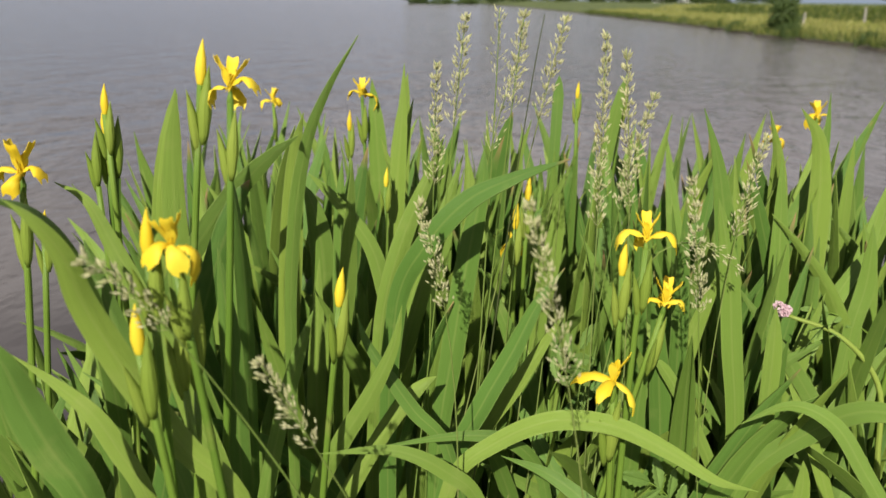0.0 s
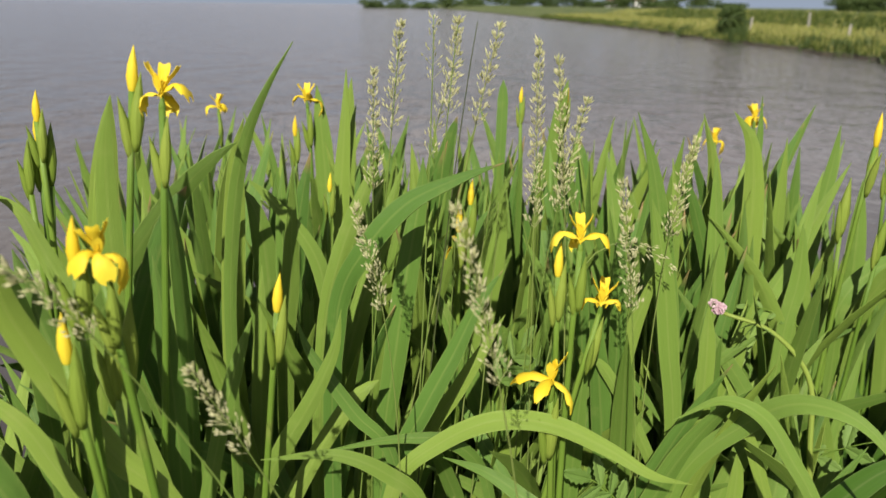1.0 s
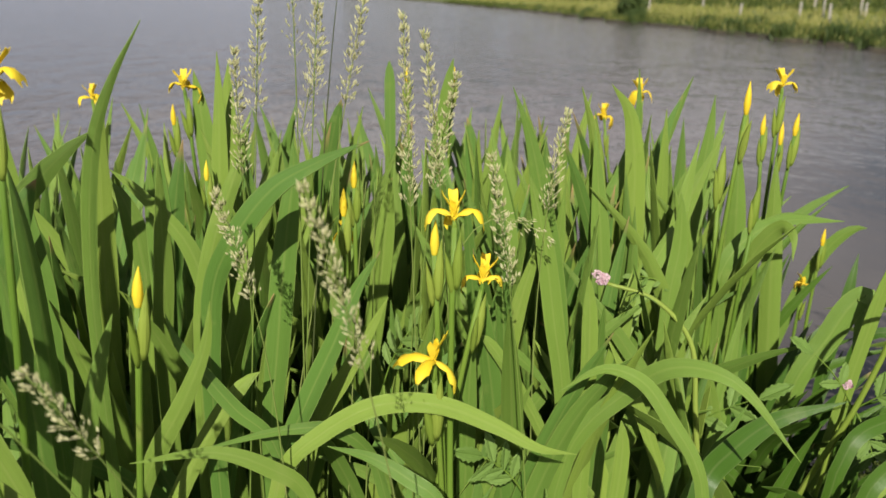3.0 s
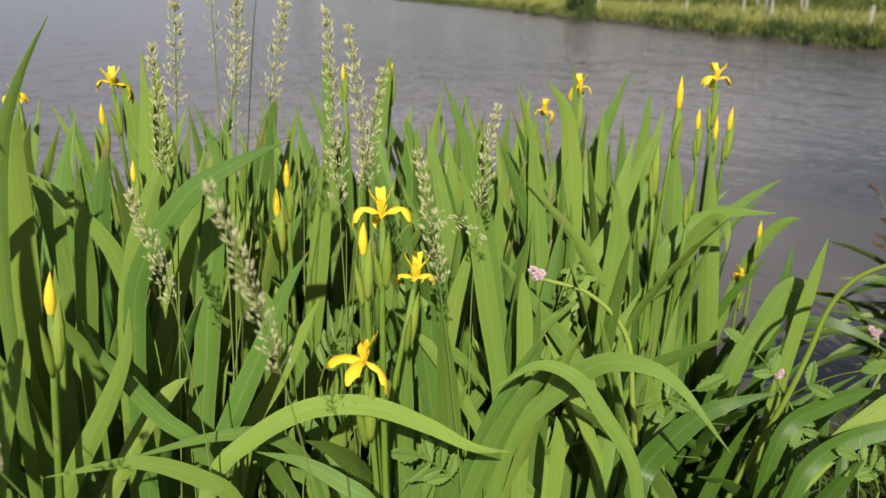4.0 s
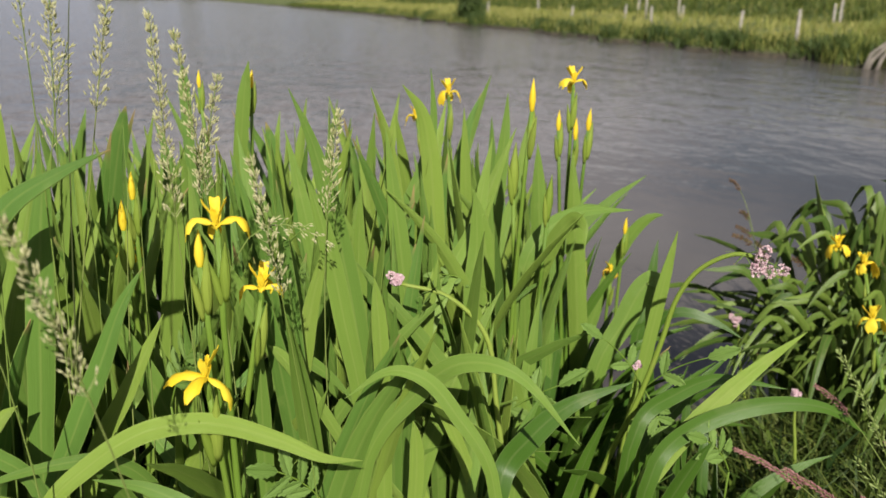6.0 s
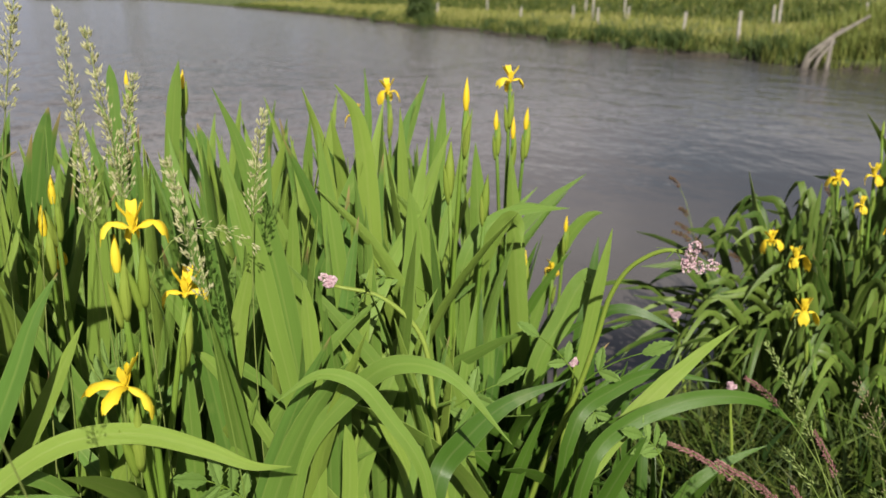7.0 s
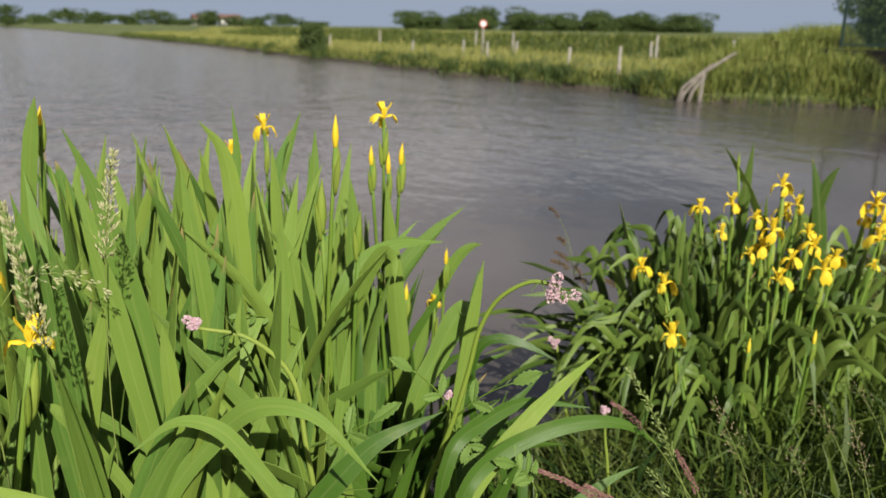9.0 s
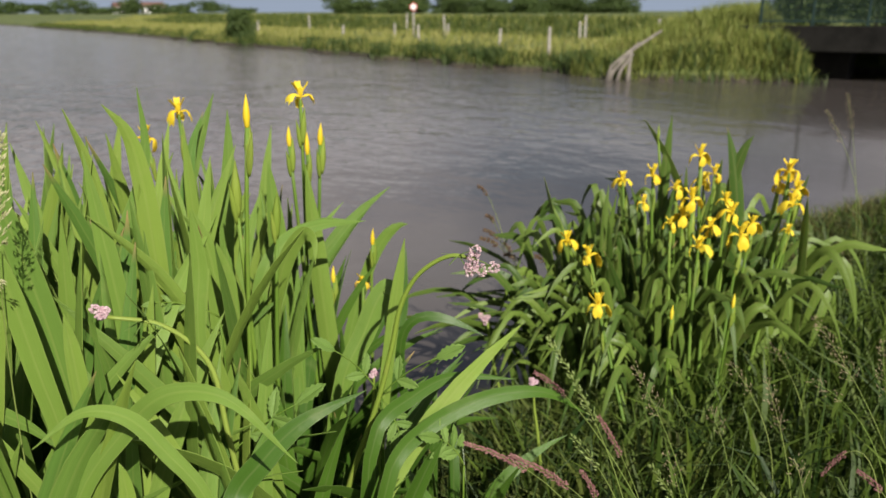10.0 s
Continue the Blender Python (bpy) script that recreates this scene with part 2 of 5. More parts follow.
def water_material():
    m, n, l, bsdf = material("river_water")
    where = n.new("ShaderNodeTexCoord")
    silt = noise_fac(n, l, 0.25, 4.0, 0.3, 0.7, where.outputs["Object"])
    l.new(ramp_between(n, l, silt, (0.062, 0.054, 0.050), (0.090, 0.078, 0.073)), bsdf.inputs["Base Color"])
    bsdf.inputs["Roughness"].default_value, bsdf.inputs["IOR"].default_value = 0.10, 1.333
    bsdf.inputs["Specular IOR Level"].default_value = 0.85
    # open water is ruffled by the wind, the pool below the near bank lies in its lee
    split = n.new("ShaderNodeSeparateXYZ")
    l.new(where.outputs["Object"], split.inputs["Vector"])
    lee = n.new("ShaderNodeMath")
    lee.operation, lee.inputs[1].default_value = "MULTIPLY_ADD", -0.25
    l.new(split.outputs["X"], lee.inputs[0])
    l.new(split.outputs["Y"], lee.inputs[2])
    wind = n.new("ShaderNodeMapRange")
    wind.inputs["From Min"].default_value, wind.inputs["From Max"].default_value = 3.5, 13.0
    wind.inputs["To Min"].default_value, wind.inputs["To Max"].default_value = 0.13, 5.5
    l.new(lee.outputs["Value"], wind.inputs["Value"])
    last = None
    for scale, turn, sx, sy, lift in ((1.2, 20, 1.0, 0.6, 0.030), (4.5, 32, 1.0, 0.6, 0.014), (15.0, 10, 1.0, 0.7, 0.0040)):
        lay = n.new("ShaderNodeMapping")
        lay.inputs["Rotation"].default_value[2] = radians(turn)
        lay.inputs["Scale"].default_value = (sx * scale, sy * scale, scale)
        l.new(where.outputs["Object"], lay.inputs["Vector"])
        wave = n.new("ShaderNodeTexNoise")
        wave.inputs["Scale"].default_value, wave.inputs["Detail"].default_value = 1.0, 2.0
        l.new(lay.outputs["Vector"], wave.inputs["Vector"])
        relief = n.new("ShaderNodeBump")
        relief.inputs["Strength"].default_value, relief.inputs["Distance"].default_value = 1.0, lift
        swell = n.new("ShaderNodeMath")
        swell.operation = "MULTIPLY"
        l.new(wave.outputs["Fac"], swell.inputs[0])
        l.new(wind.outputs["Result"], swell.inputs[1])
        l.new(swell.outputs["Value"], relief.inputs["Height"])
        if last:
            l.new(last.outputs["Normal"], relief.inputs["Normal"])
        last = relief
    l.new(last.outputs["Normal"], bsdf.inputs["Normal"])
    return m


M_GROUND, M_WATER = ground_material(), water_material()


# ---- builders ----
def mesh_of(name, verts, faces, mat, uvs=None, smooth=True, sharp=None):
    me = bpy.data.meshes.new(name)
    me.from_pydata([tuple(v) for v in verts], [], faces)
    me.materials.append(mat)
    if uvs is not None:
        index = np.empty(len(me.loops), dtype=np.int32)
        me.loops.foreach_get("vertex_index", index)
        layer = me.uv_layers.new(name="UVMap")
        layer.data.foreach_set("uv", np.asarray(uvs, dtype=np.float32)[index].ravel())
    if smooth:
        me.polygons.foreach_set("use_smooth", [True] * len(me.polygons))
    if sharp:
        me.set_sharp_from_angle(angle=radians(sharp))
    me.update()
    return me


def part_of(name, me, parent, label="", at=None):
    """One mesh object under a thing or a part; at: its pose in its parent's space."""
    ob = new(name, me)
    ob.parent = parent
    if at is not None:
        ob.matrix_basis = at
    return tagged(ob, label)


def part(name, bm, mat, parent, label=""):
    me = bpy.data.meshes.new(name)
    bm.to_mesh(me)
    bm.free()
    me.materials.append(mat)
    return part_of(name, me, parent, label)


def thing(name, at, label, category, group="", kind=""):
    ob = new(name)
    ob.location = at
    ob.empty_display_size = 0.05
    return tagged(ob, label, category, group, kind)


def tube(points, radii, sides=6):
    """Vertices, faces and UVs of a tapered round stem through the points."""
    pts = [Vector(p) for p in points]
    verts, faces, uvs = [], [], []
    for i, p in enumerate(pts):
        tang = (pts[min(i + 1, len(pts) - 1)] - pts[max(i - 1, 0)]).normalized()
        u = tang.cross(Vector((0.3, 1, 0.1))).normalized()
        v = tang.cross(u)
        for k in range(sides):
            a = 2 * math.pi * k / sides
            verts.append(p + (u * math.cos(a) + v * math.sin(a)) * radii[i])
            uvs.append((k / sides, i / len(pts)))
    for i in range(len(pts) - 1):
        for k in range(sides):
            a, b = i * sides + k, i * sides + (k + 1) % sides
            faces.append((a, b, b + sides, a + sides))
    faces.append(tuple(range(sides))[::-1])
    faces.append(tuple(range(len(verts) - sides, len(verts))))
    return verts, faces, uvs


def bend(a, b, c, n):
    """Points on the smooth curve from a over b (on it, a little past the middle) to c."""
    a, b, c = Vector(a), Vector(b), Vector(c)
    la, lc = (b - a).length, (c - b).length
    s = min(max(la / (la + lc), 0.3), 0.8)
    ctrl = (b - a * (1 - s) ** 2 - c * s * s) / (2 * s * (1 - s))
    return [a * (1 - q) ** 2 + ctrl * 2 * q * (1 - q) + c * q * q for q in (i / (n - 1) for i in range(n))]


def blade(points, width, facing, twist=0.0, keel=0.10, thick=0.0012, neck=0.72, waist=None, cut=0.0):
    """A sword leaf: a long body of lens-shaped section along the points, with a keel, an edge and a drawn-out tip."""
    n = len(points)
    if waist is None:
        long = sum((points[i + 1] - points[i]).length for i in range(n - 1))
        waist = 1 - min(0.5, width * 6.5 / long)
    verts, faces, uvs = [], [], []
    for i, p in enumerate(points):
        q = i / (n - 1)
        tang = (points[min(i + 1, n - 1)] - points[max(i - 1, 0)]).normalized()
        side = tang.cross(facing)
        if side.length < 1e-4:
            side = tang.cross(Vector((1, 0, 0)))
        side.normalize()
        side = Matrix.Rotation(twist * q, 3, tang) @ side
        out = side.cross(tang).normalized()
        w = width * min(1.0, neck + (1 - neck) * q * 2.5)
        if q > waist:
            w *= max(0.0, 1 - ((q - waist) / (1 - waist)) ** 1.75) * (1 - cut) + cut
        w = max(w, 0.0008) / 2
        for face in (1, -1):
            for k in (-1, -0.45, 0, 0.45, 1):
                lift = keel * w * (1 - abs(k)) + thick / 2 * face
                verts.append(p + side * (w * k) + out * lift)
                uvs.append((0.5 + k / 2, q))
    for i in range(n - 1):
        a, b = i * 10, (i + 1) * 10
        for k in range(4):
            faces.append((a + k, a + k + 1, b + k + 1, b + k))
            faces.append((a + 5 + k + 1, a + 5 + k, b + 5 + k, b + 5 + k + 1))
        faces.append((a + 5, a, b, b + 5))
        faces.append((a + 4, a + 9, b + 9, b + 4))
    return verts, faces, uvs


def sheet(rows, thick):
    """A thin curved body (petal, bract, leaflet) over a grid of points, with both sides and a rim."""
    nr, nc = len(rows), len(rows[0])
    front = [Vector(p) for row in rows for p in row]
    back, uvs = [], []
    for r in range(nr):
        for c in range(nc):
            du = Vector(rows[r][min(c + 1, nc - 1)]) - Vector(rows[r][max(c - 1, 0)])
            dv = Vector(rows[min(r + 1, nr - 1)][c]) - Vector(rows[max(r - 1, 0)][c])
            nn = du.cross(dv)
            back.append(front[r * nc + c] - (nn.normalized() if nn.length > 1e-12 else Vector((0, 0, 1))) * thick)
            uvs.append((c / (nc - 1), r / (nr - 1)))
    faces, off = [], nr * nc
    for r in range(nr - 1):
        for c in range(nc - 1):
            a = r * nc + c
            faces.append((a, a + 1, a + nc + 1, a + nc))
            faces.append((off + a + 1, off + a, off + a + nc, off + a + nc + 1))
        a, b = r * nc, r * nc + nc - 1
        faces.append((off + a, a, a + nc, off + a + nc))
        faces.append((b, off + b, off + b + nc, b + nc))
    top = (nr - 1) * nc
    for c in range(nc - 1):
        faces.append((top + c, top + c + 1, off + top + c + 1, off + top + c))
    return front + back, faces, uvs + uvs


# ---- the ground, the river and its banks ----
WATER = -0.12


def near_shore(x):
    return np.interp(x, [-60, -4, 0, 1.4, 1.9, 2.6, 3.5, 4.7, 6, 10, 60], [-10, 1.5, 1.75, 1.88, 2.02, 2.38, 2.75, 2.98, 3.1, 3.5, 8])


def far_inland(x, y):
    edge = np.interp(y, [9, 10.2, 11, 13, 17, 24, 32, 37, 50, 62, 90, 185, 600], [15.6, 15.4, 14.8, 13.5, 12.9, 12.5, 12.5, 11.7, 11.8, 11.2, 9.0, 1.0, -50])
    edge = edge - 0.3 + 0.22 * np.sin(y * 1.3) + 0.14 * np.sin(y * 2.9 + 1)
    shore = 10.2 + np.maximum(0, x - 18.5) * 0.45
    cut = 16.0 + 1.3 * (y - 10.6) + np.maximum(0, y - 16.5) * 20 - x
    behind = np.minimum(x - 19.2, y - 0.35 * x - 3.6)  # the bank that shows under the bridge
    return np.maximum(np.minimum(np.minimum(x - edge, y - shore), cut * 0.6), behind)


def height(x, y):
    x, y = np.asarray(x, float), np.asarray(y, float)
    d1, d2 = near_shore(x) - y, far_inland(x, y)
    near = np.interp(d1, [-6, -1.5, -0.5, 0, 0.25, 0.8, 3, 20, 400], [-1.0, -0.55, -0.27, -0.13, -0.02, 0.06, 0.16, 0.30, 0.8])
    far = np.interp(d2, [-4, -0.6, 0, 0.15, 0.7, 2.0, 7.0, 9.0, 12, 60, 900], [-1.0, -0.4, -0.13, 0.06, 0.20, 0.30, 0.36, 0.82, 0.92, 0.98, 1.1])
    mound = 1.12 * np.clip(1.25 - np.hypot((x - 17.6) / 3.6, (y - 13.2) / 3.6), 0, 1) ** 0.8
    far = np.where(d2 > 0, np.maximum(far, np.minimum(mound, 0.06 + d2 * 1.1)), far)
    z = np.maximum(near, far)
    rough = 0.018 * np.sin(x * 3.1 + y * 1.7) * np.sin(y * 2.3 - x) + 0.010 * np.sin(x * 9 + 2 * y) * np.sin(y * 8)
    return z + np.where(np.maximum(d1, d2) > 0.1, rough, 0)


def ground_at(x, y):
    return float(height(x, y))


def spaced(lo, hi, fine_lo, fine_hi, step, grow):
    mid = list(np.arange(fine_lo, fine_hi + 1e-6, step))
    right, s = [], step
    while (right[-1] if right else mid[-1]) < hi:
        s *= grow
        right.append((right[-1] if right else mid[-1]) + s)
    left, s = [], step
    while (left[-1] if left else mid[0]) > lo:
        s *= grow
        left.append((left[-1] if left else mid[0]) - s)
    return np.array(left[::-1] + mid + right)


gx, gy = spaced(-700, 900, -2.5, 22, 0.16, 1.10), spaced(-300, 1500, -0.5, 24, 0.16, 1.07)
XX, YY = np.meshgrid(gx, gy)
ZZ = height(XX, YY)
nx = len(gx)
quads = [(r * nx + c, r * nx + c + 1, r * nx + nx + c + 1, r * nx + nx + c) for r in range(len(gy) - 1) for c in range(nx - 1)]
ground = new("ground", mesh_of("ground", np.stack([XX.ravel(), YY.ravel(), ZZ.ravel()], 1), quads, M_GROUND))
tagged(ground, "grassy river banks and flat fields with dark muddy edges", "ground", kind="structure")
water = new("water", mesh_of("water", [(-650, -250, WATER), (850, -250, WATER), (850, 1400, WATER), (-650, 1400, WATER)], [(0, 1, 2, 3)], M_WATER))
tagged(water, "grey rippled river water under a cloudy sky", "river", kind="structure")


def tuft_mesh(name, xs, ys, tall, wide, lean, mat, rng):
    """Many bent grass blades as one mesh: five corners each, rooted on the ground."""
    n = len(xs)
    z = height(xs, ys) - 0.01
    face, way = rng.uniform(0, 2 * np.pi, n), rng.uniform(0, 2 * np.pi, n)
    sx, sy = np.cos(face) * wide / 2, np.sin(face) * wide / 2
    lx, ly = np.cos(way) * lean * tall, np.sin(way) * lean * tall
    v = np.empty((n, 5, 3))
    v[:, 0] = np.stack([xs - sx, ys - sy, z], 1)
    v[:, 1] = np.stack([xs + sx, ys + sy, z], 1)
    v[:, 2] = np.stack([xs + sx * .8 + lx * .35, ys + sy * .8 + ly * .35, z + tall * .6], 1)
    v[:, 3] = np.stack([xs - sx * .8 + lx * .35, ys - sy * .8 + ly * .35, z + tall * .6], 1)
    v[:, 4] = np.stack([xs + lx, ys + ly, z + tall * (1 - 0.35 * lean)], 1)
    base = np.arange(n) * 5
    faces = np.stack([base, base + 1, base + 2, base + 3], 1).tolist() + np.stack([base + 3, base + 2, base + 4], 1).tolist()
    uvs = np.tile(np.array([(0, 0), (1, 0), (1, .6), (0, .6), (.5, 1)]), (n, 1))
    return mesh_of(name, v.reshape(-1, 3), faces, mat, uvs)


rng = np.random.default_rng(5)


def far_grass(name, n, dmin, dmax, ymin, ymax, tall, wide, mat, label, bias=1.0):
    ys = ymin + (ymax - ymin) * rng.random(n) ** 1.5
    edge = np.array([np.interp(y, [9, 10.2, 11, 13, 17, 24, 32, 37, 50, 62, 90, 185], [15.6, 15.4, 14.8, 13.5, 12.9, 12.5, 12.5, 11.7, 11.8, 11.2, 9.0, 1.0]) for y in ys])
    edge = edge - 0.3 + 0.22 * np.sin(ys * 1.3) + 0.14 * np.sin(ys * 2.9 + 1)
    xs = edge + dmin + (dmax - dmin) * rng.random(n) ** bias
    keep = far_inland(xs, ys) > -0.06
    xs, ys = xs[keep], ys[keep]
    clump = 0.6 + 0.5 * (np.sin(xs * 1.1 + ys * 0.7) * np.sin(ys * 0.9 - xs * 0.3) + 1) / 2 + 0.25 * np.sin(ys * 2.7)
    far = 1 + np.maximum(0, ys - 20) / 40
    h = tall * rng.uniform(0.5, 1.15, len(xs)) * clump
    ob = new(name, tuft_mesh(name, xs, ys, h, wide * far * rng.uniform(0.6, 1.3, len(xs)), rng.uniform(0.05, 0.45, len(xs)), mat, rng))
    return tagged(ob, label, "grass", kind="stuff")


far_grass("meadow_grass", 26000, 0.4, 16, 10.2, 95, 0.30, 0.030, M_FIELD, "pale green meadow grass along the far bank")
far_grass("reed_fringe", 11000, 0.0, 0.7, 10.3, 95, 0.27, 0.026, M_REED, "dark green reeds fringing the far waterline")
far_grass("shore_grass", 12000, 0.02, 1.8, 10.3, 60, 0.30, 0.02, M_FIELD, "light green grass mixed into the reeds of the far bank")
far_grass("dike_grass", 15000, 6.8, 10.5, 11, 80, 0.42, 0.035, M_REED, "darker tall grass on the low dike")
cy = 10.4 + 45 * rng.random(34) ** 1.6
cx = np.interp(cy, [9, 10.2, 11, 13, 17, 24, 32, 37, 50, 62], [15.6, 15.4, 14.8, 13.5, 12.9, 12.5, 12.5, 11.7, 11.8, 11.2]) - 0.3 + 0.22 * np.sin(cy * 1.3) + 0.14 * np.sin(cy * 2.9 + 1) + rng.uniform(0.12, 0.4, 34)
rx, ry = np.repeat(cx, 110) + rng.normal(0, 0.16, 34 * 110), np.repeat(cy, 110) + rng.normal(0, 0.28, 34 * 110)
tagged(new("reed_clumps", tuft_mesh("reed_clumps", rx, ry, rng.uniform(0.2, 0.48, len(rx)), rng.uniform(0.02, 0.04, len(rx)), rng.uniform(0.05, 0.5, len(rx)), M_CROWN, rng)), "dark green clumps of reeds and docks at the far waterline", "reeds", kind="stuff")
mx, my = rng.normal(17.2, 1.7, 9000), rng.normal(12.4, 1.5, 9000)
keep = (far_inland(mx, my) > -0.03) & (mx - 0.5 < 1.45 * my)
tagged(new("mound_grass", tuft_mesh("mound_grass", mx[keep], my[keep], rng.uniform(0.25, 0.55, keep.sum()), rng.uniform(0.012, 0.03, keep.sum()), rng.uniform(0.05, 0.5, keep.sum()), M_MOUND, rng)), "tall green grass on the mound beside the bridge", "grass", kind="stuff")

ex, ey = rng.uniform(12.6, 17.0, 14000), rng.uniform(10.0, 14.5, 14000)
inland = far_inland(ex, ey)
keep = (inland > -0.10) & (inland < 0.7) & (ex - 0.5 < 1.50 * ey)
ex, ey = ex[keep], ey[keep]
tagged(new("mound_reeds", tuft_mesh("mound_reeds", ex, ey, rng.uniform(0.18, 0.46, len(ex)), rng.uniform(0.012, 0.028, len(ex)), rng.uniform(0.05, 0.6, len(ex)), M_MOUND, rng)), "green reeds hanging over the waterline below the mound", "reeds", kind="stuff")

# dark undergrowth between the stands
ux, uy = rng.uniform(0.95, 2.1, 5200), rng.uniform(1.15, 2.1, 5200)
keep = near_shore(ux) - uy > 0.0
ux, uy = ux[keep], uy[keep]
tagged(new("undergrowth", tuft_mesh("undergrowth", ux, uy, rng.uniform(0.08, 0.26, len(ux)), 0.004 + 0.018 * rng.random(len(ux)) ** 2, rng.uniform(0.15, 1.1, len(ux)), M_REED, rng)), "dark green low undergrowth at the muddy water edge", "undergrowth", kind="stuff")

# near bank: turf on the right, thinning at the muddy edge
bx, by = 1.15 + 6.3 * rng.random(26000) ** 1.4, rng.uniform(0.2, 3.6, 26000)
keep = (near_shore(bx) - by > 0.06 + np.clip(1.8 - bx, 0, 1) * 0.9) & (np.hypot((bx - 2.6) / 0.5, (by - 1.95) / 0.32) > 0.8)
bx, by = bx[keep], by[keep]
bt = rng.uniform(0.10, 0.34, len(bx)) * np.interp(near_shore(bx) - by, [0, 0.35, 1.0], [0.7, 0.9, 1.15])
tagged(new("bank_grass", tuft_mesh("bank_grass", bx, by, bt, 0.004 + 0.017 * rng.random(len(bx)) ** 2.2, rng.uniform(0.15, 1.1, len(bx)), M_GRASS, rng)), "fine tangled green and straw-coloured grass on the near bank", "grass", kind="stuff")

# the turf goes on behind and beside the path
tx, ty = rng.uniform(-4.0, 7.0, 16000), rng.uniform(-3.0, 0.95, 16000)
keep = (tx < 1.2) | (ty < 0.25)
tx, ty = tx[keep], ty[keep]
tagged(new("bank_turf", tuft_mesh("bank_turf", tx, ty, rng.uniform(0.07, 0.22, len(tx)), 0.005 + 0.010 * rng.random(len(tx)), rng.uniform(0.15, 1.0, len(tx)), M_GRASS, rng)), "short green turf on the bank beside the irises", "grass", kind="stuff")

# brownish sedges along the water past the second stand
qx, qy = rng.uniform(3.0, 6.0, 9000), rng.uniform(2.0, 3.2, 9000)
inland = near_shore(qx) - qy
keep = (inland > 0.03) & (inland < 0.75)
qx, qy = qx[keep], qy[keep]
tagged(new("sedge_fringe", tuft_mesh("sedge_fringe", qx, qy, rng.uniform(0.10, 0.27, len(qx)), 0.004 + 0.008 * rng.random(len(qx)), rng.uniform(0.2, 0.9, len(qx)), M_SEDGE_DRY, rng)), "brown-green flowering sedges along the near waterline", "sedge", kind="stuff")


# ---- the far side: bush, trees, fence, sign, drift wood, bridge ----
def leaf_cloud(name, centres, n, leaf, mat, seed):
    """A crown: small leaf-shaped facets scattered round several centres (x, y, z, radius, height)."""
    r = np.random.default_rng(seed)
    c = np.array(centres)
    pick = r.integers(0, len(c), n)
    way = r.normal(size=(n, 3))
    way /= np.linalg.norm(way, axis=1)[:, None]
    rad = r.uniform(0.45, 1.05, n)[:, None] ** 0.6
    p = c[pick, :3] + way * rad * np.stack([c[pick, 3], c[pick, 3], c[pick, 4]], 1)
    a = r.normal(size=(n, 3))
    a /= np.linalg.norm(a, axis=1)[:, None]
    b = np.cross(a, r.normal(size=(n, 3)))
    b /= np.linalg.norm(b, axis=1)[:, None]
    s = leaf * r.uniform(0.6, 1.4, n)[:, None]
    v = np.stack([p - a * s, p + b * s * .5, p + a * s, p - b * s * .5], 1).reshape(-1, 3)
    i = np.arange(n) * 4
    return mesh_of(name, v, np.stack([i, i + 1, i + 2, i + 3], 1).tolist(), mat, np.tile(np.array([(0, .5), (.5, 1), (1, .5), (.5, 0)]), (n, 1)), smooth=False)


def tree(x, y, tall, wide, seed, label, name="tree", n=1500, leaf=0.30, low=0.25):
    r = random.Random(seed)
    z = ground_at(x, y) - 0.05
    ob = thing(name, (x, y, z), label, name, "far trees" if name == "tree" else "")
    v, f, u = tube([(0, 0, 0), (0.02 * tall, 0, tall * .3), (0, 0.02 * tall, tall * .6), (0.03 * tall, 0, tall * .85)], [tall * .03, tall * .024, tall * .015, tall * .006], 7)
    part_of("trunk", mesh_of("trunk", v, f, M_BARK, u), ob)
    for k in range(4):
        a, h = k * 1.7 + seed, tall * (0.3 + 0.1 * k)
        e = (math.cos(a) * wide * .35, math.sin(a) * wide * .35, h + tall * .22)
        v, f, u = tube([(0, 0, h), (e[0] * .5, e[1] * .5, h + tall * .13), e], [tall * .012, tall * .009, tall * .004], 5)
        part_of("limb", mesh_of("limb", v, f, M_BARK, u), ob)
    blobs = []
    for k in range(9):
        a = r.uniform(0, 6.28)
        q = r.uniform(0, 0.36) * wide
        blobs.append((math.cos(a) * q, math.sin(a) * q, tall * r.uniform(low + .12, 0.86), wide * r.uniform(.20, .32), tall * r.uniform(.17, .30)))
    part_of("crown", leaf_cloud("crown", blobs, n, leaf, M_CROWN, seed), ob)
    return ob


tree(12.08, 37.7, 1.30, 1.75, 3, "round dark green bush at the far waterline", "bush", 3000, 0.07, -0.10)


def fence_post(x, y, tall, lean):
    z = ground_at(x, y) - 0.1
    v, f, u = tube([(0, 0, 0), (lean * .5, 0.01, tall * .5), (lean, 0, tall)], [0.045, 0.042, 0.038], 8)
    ob = new("fence_post", mesh_of("fence_post", v, f, M_POST, u, sharp=40))
    ob.location = (x, y, z)
    tagged(ob, "grey weathered wooden fence post in the meadow", "fence post", "fence posts of the far meadow")


for k, (px, py, ph) in enumerate(((13.6, 16.3, 0.82), (14.1, 19.2, 0.68), (14.6, 24.8, 0.66), (16.4, 30.0, 0.62), (18.0, 28.4, 0.60), (18.6, 20.9, 0.72), (19.0, 21.1, 0.95), (18.9, 33.5, 0.95), (19.2, 30.6, 0.95), (18.2, 17.0, 0.85), (14.5, 31.0, 0.6), (17.5, 42.0, 0.9), (15.8, 50.0, 0.9), (13.9, 40.0, 0.7))):
    fence_post(px, py, ph, 0.03 * math.sin(k * 2.1))


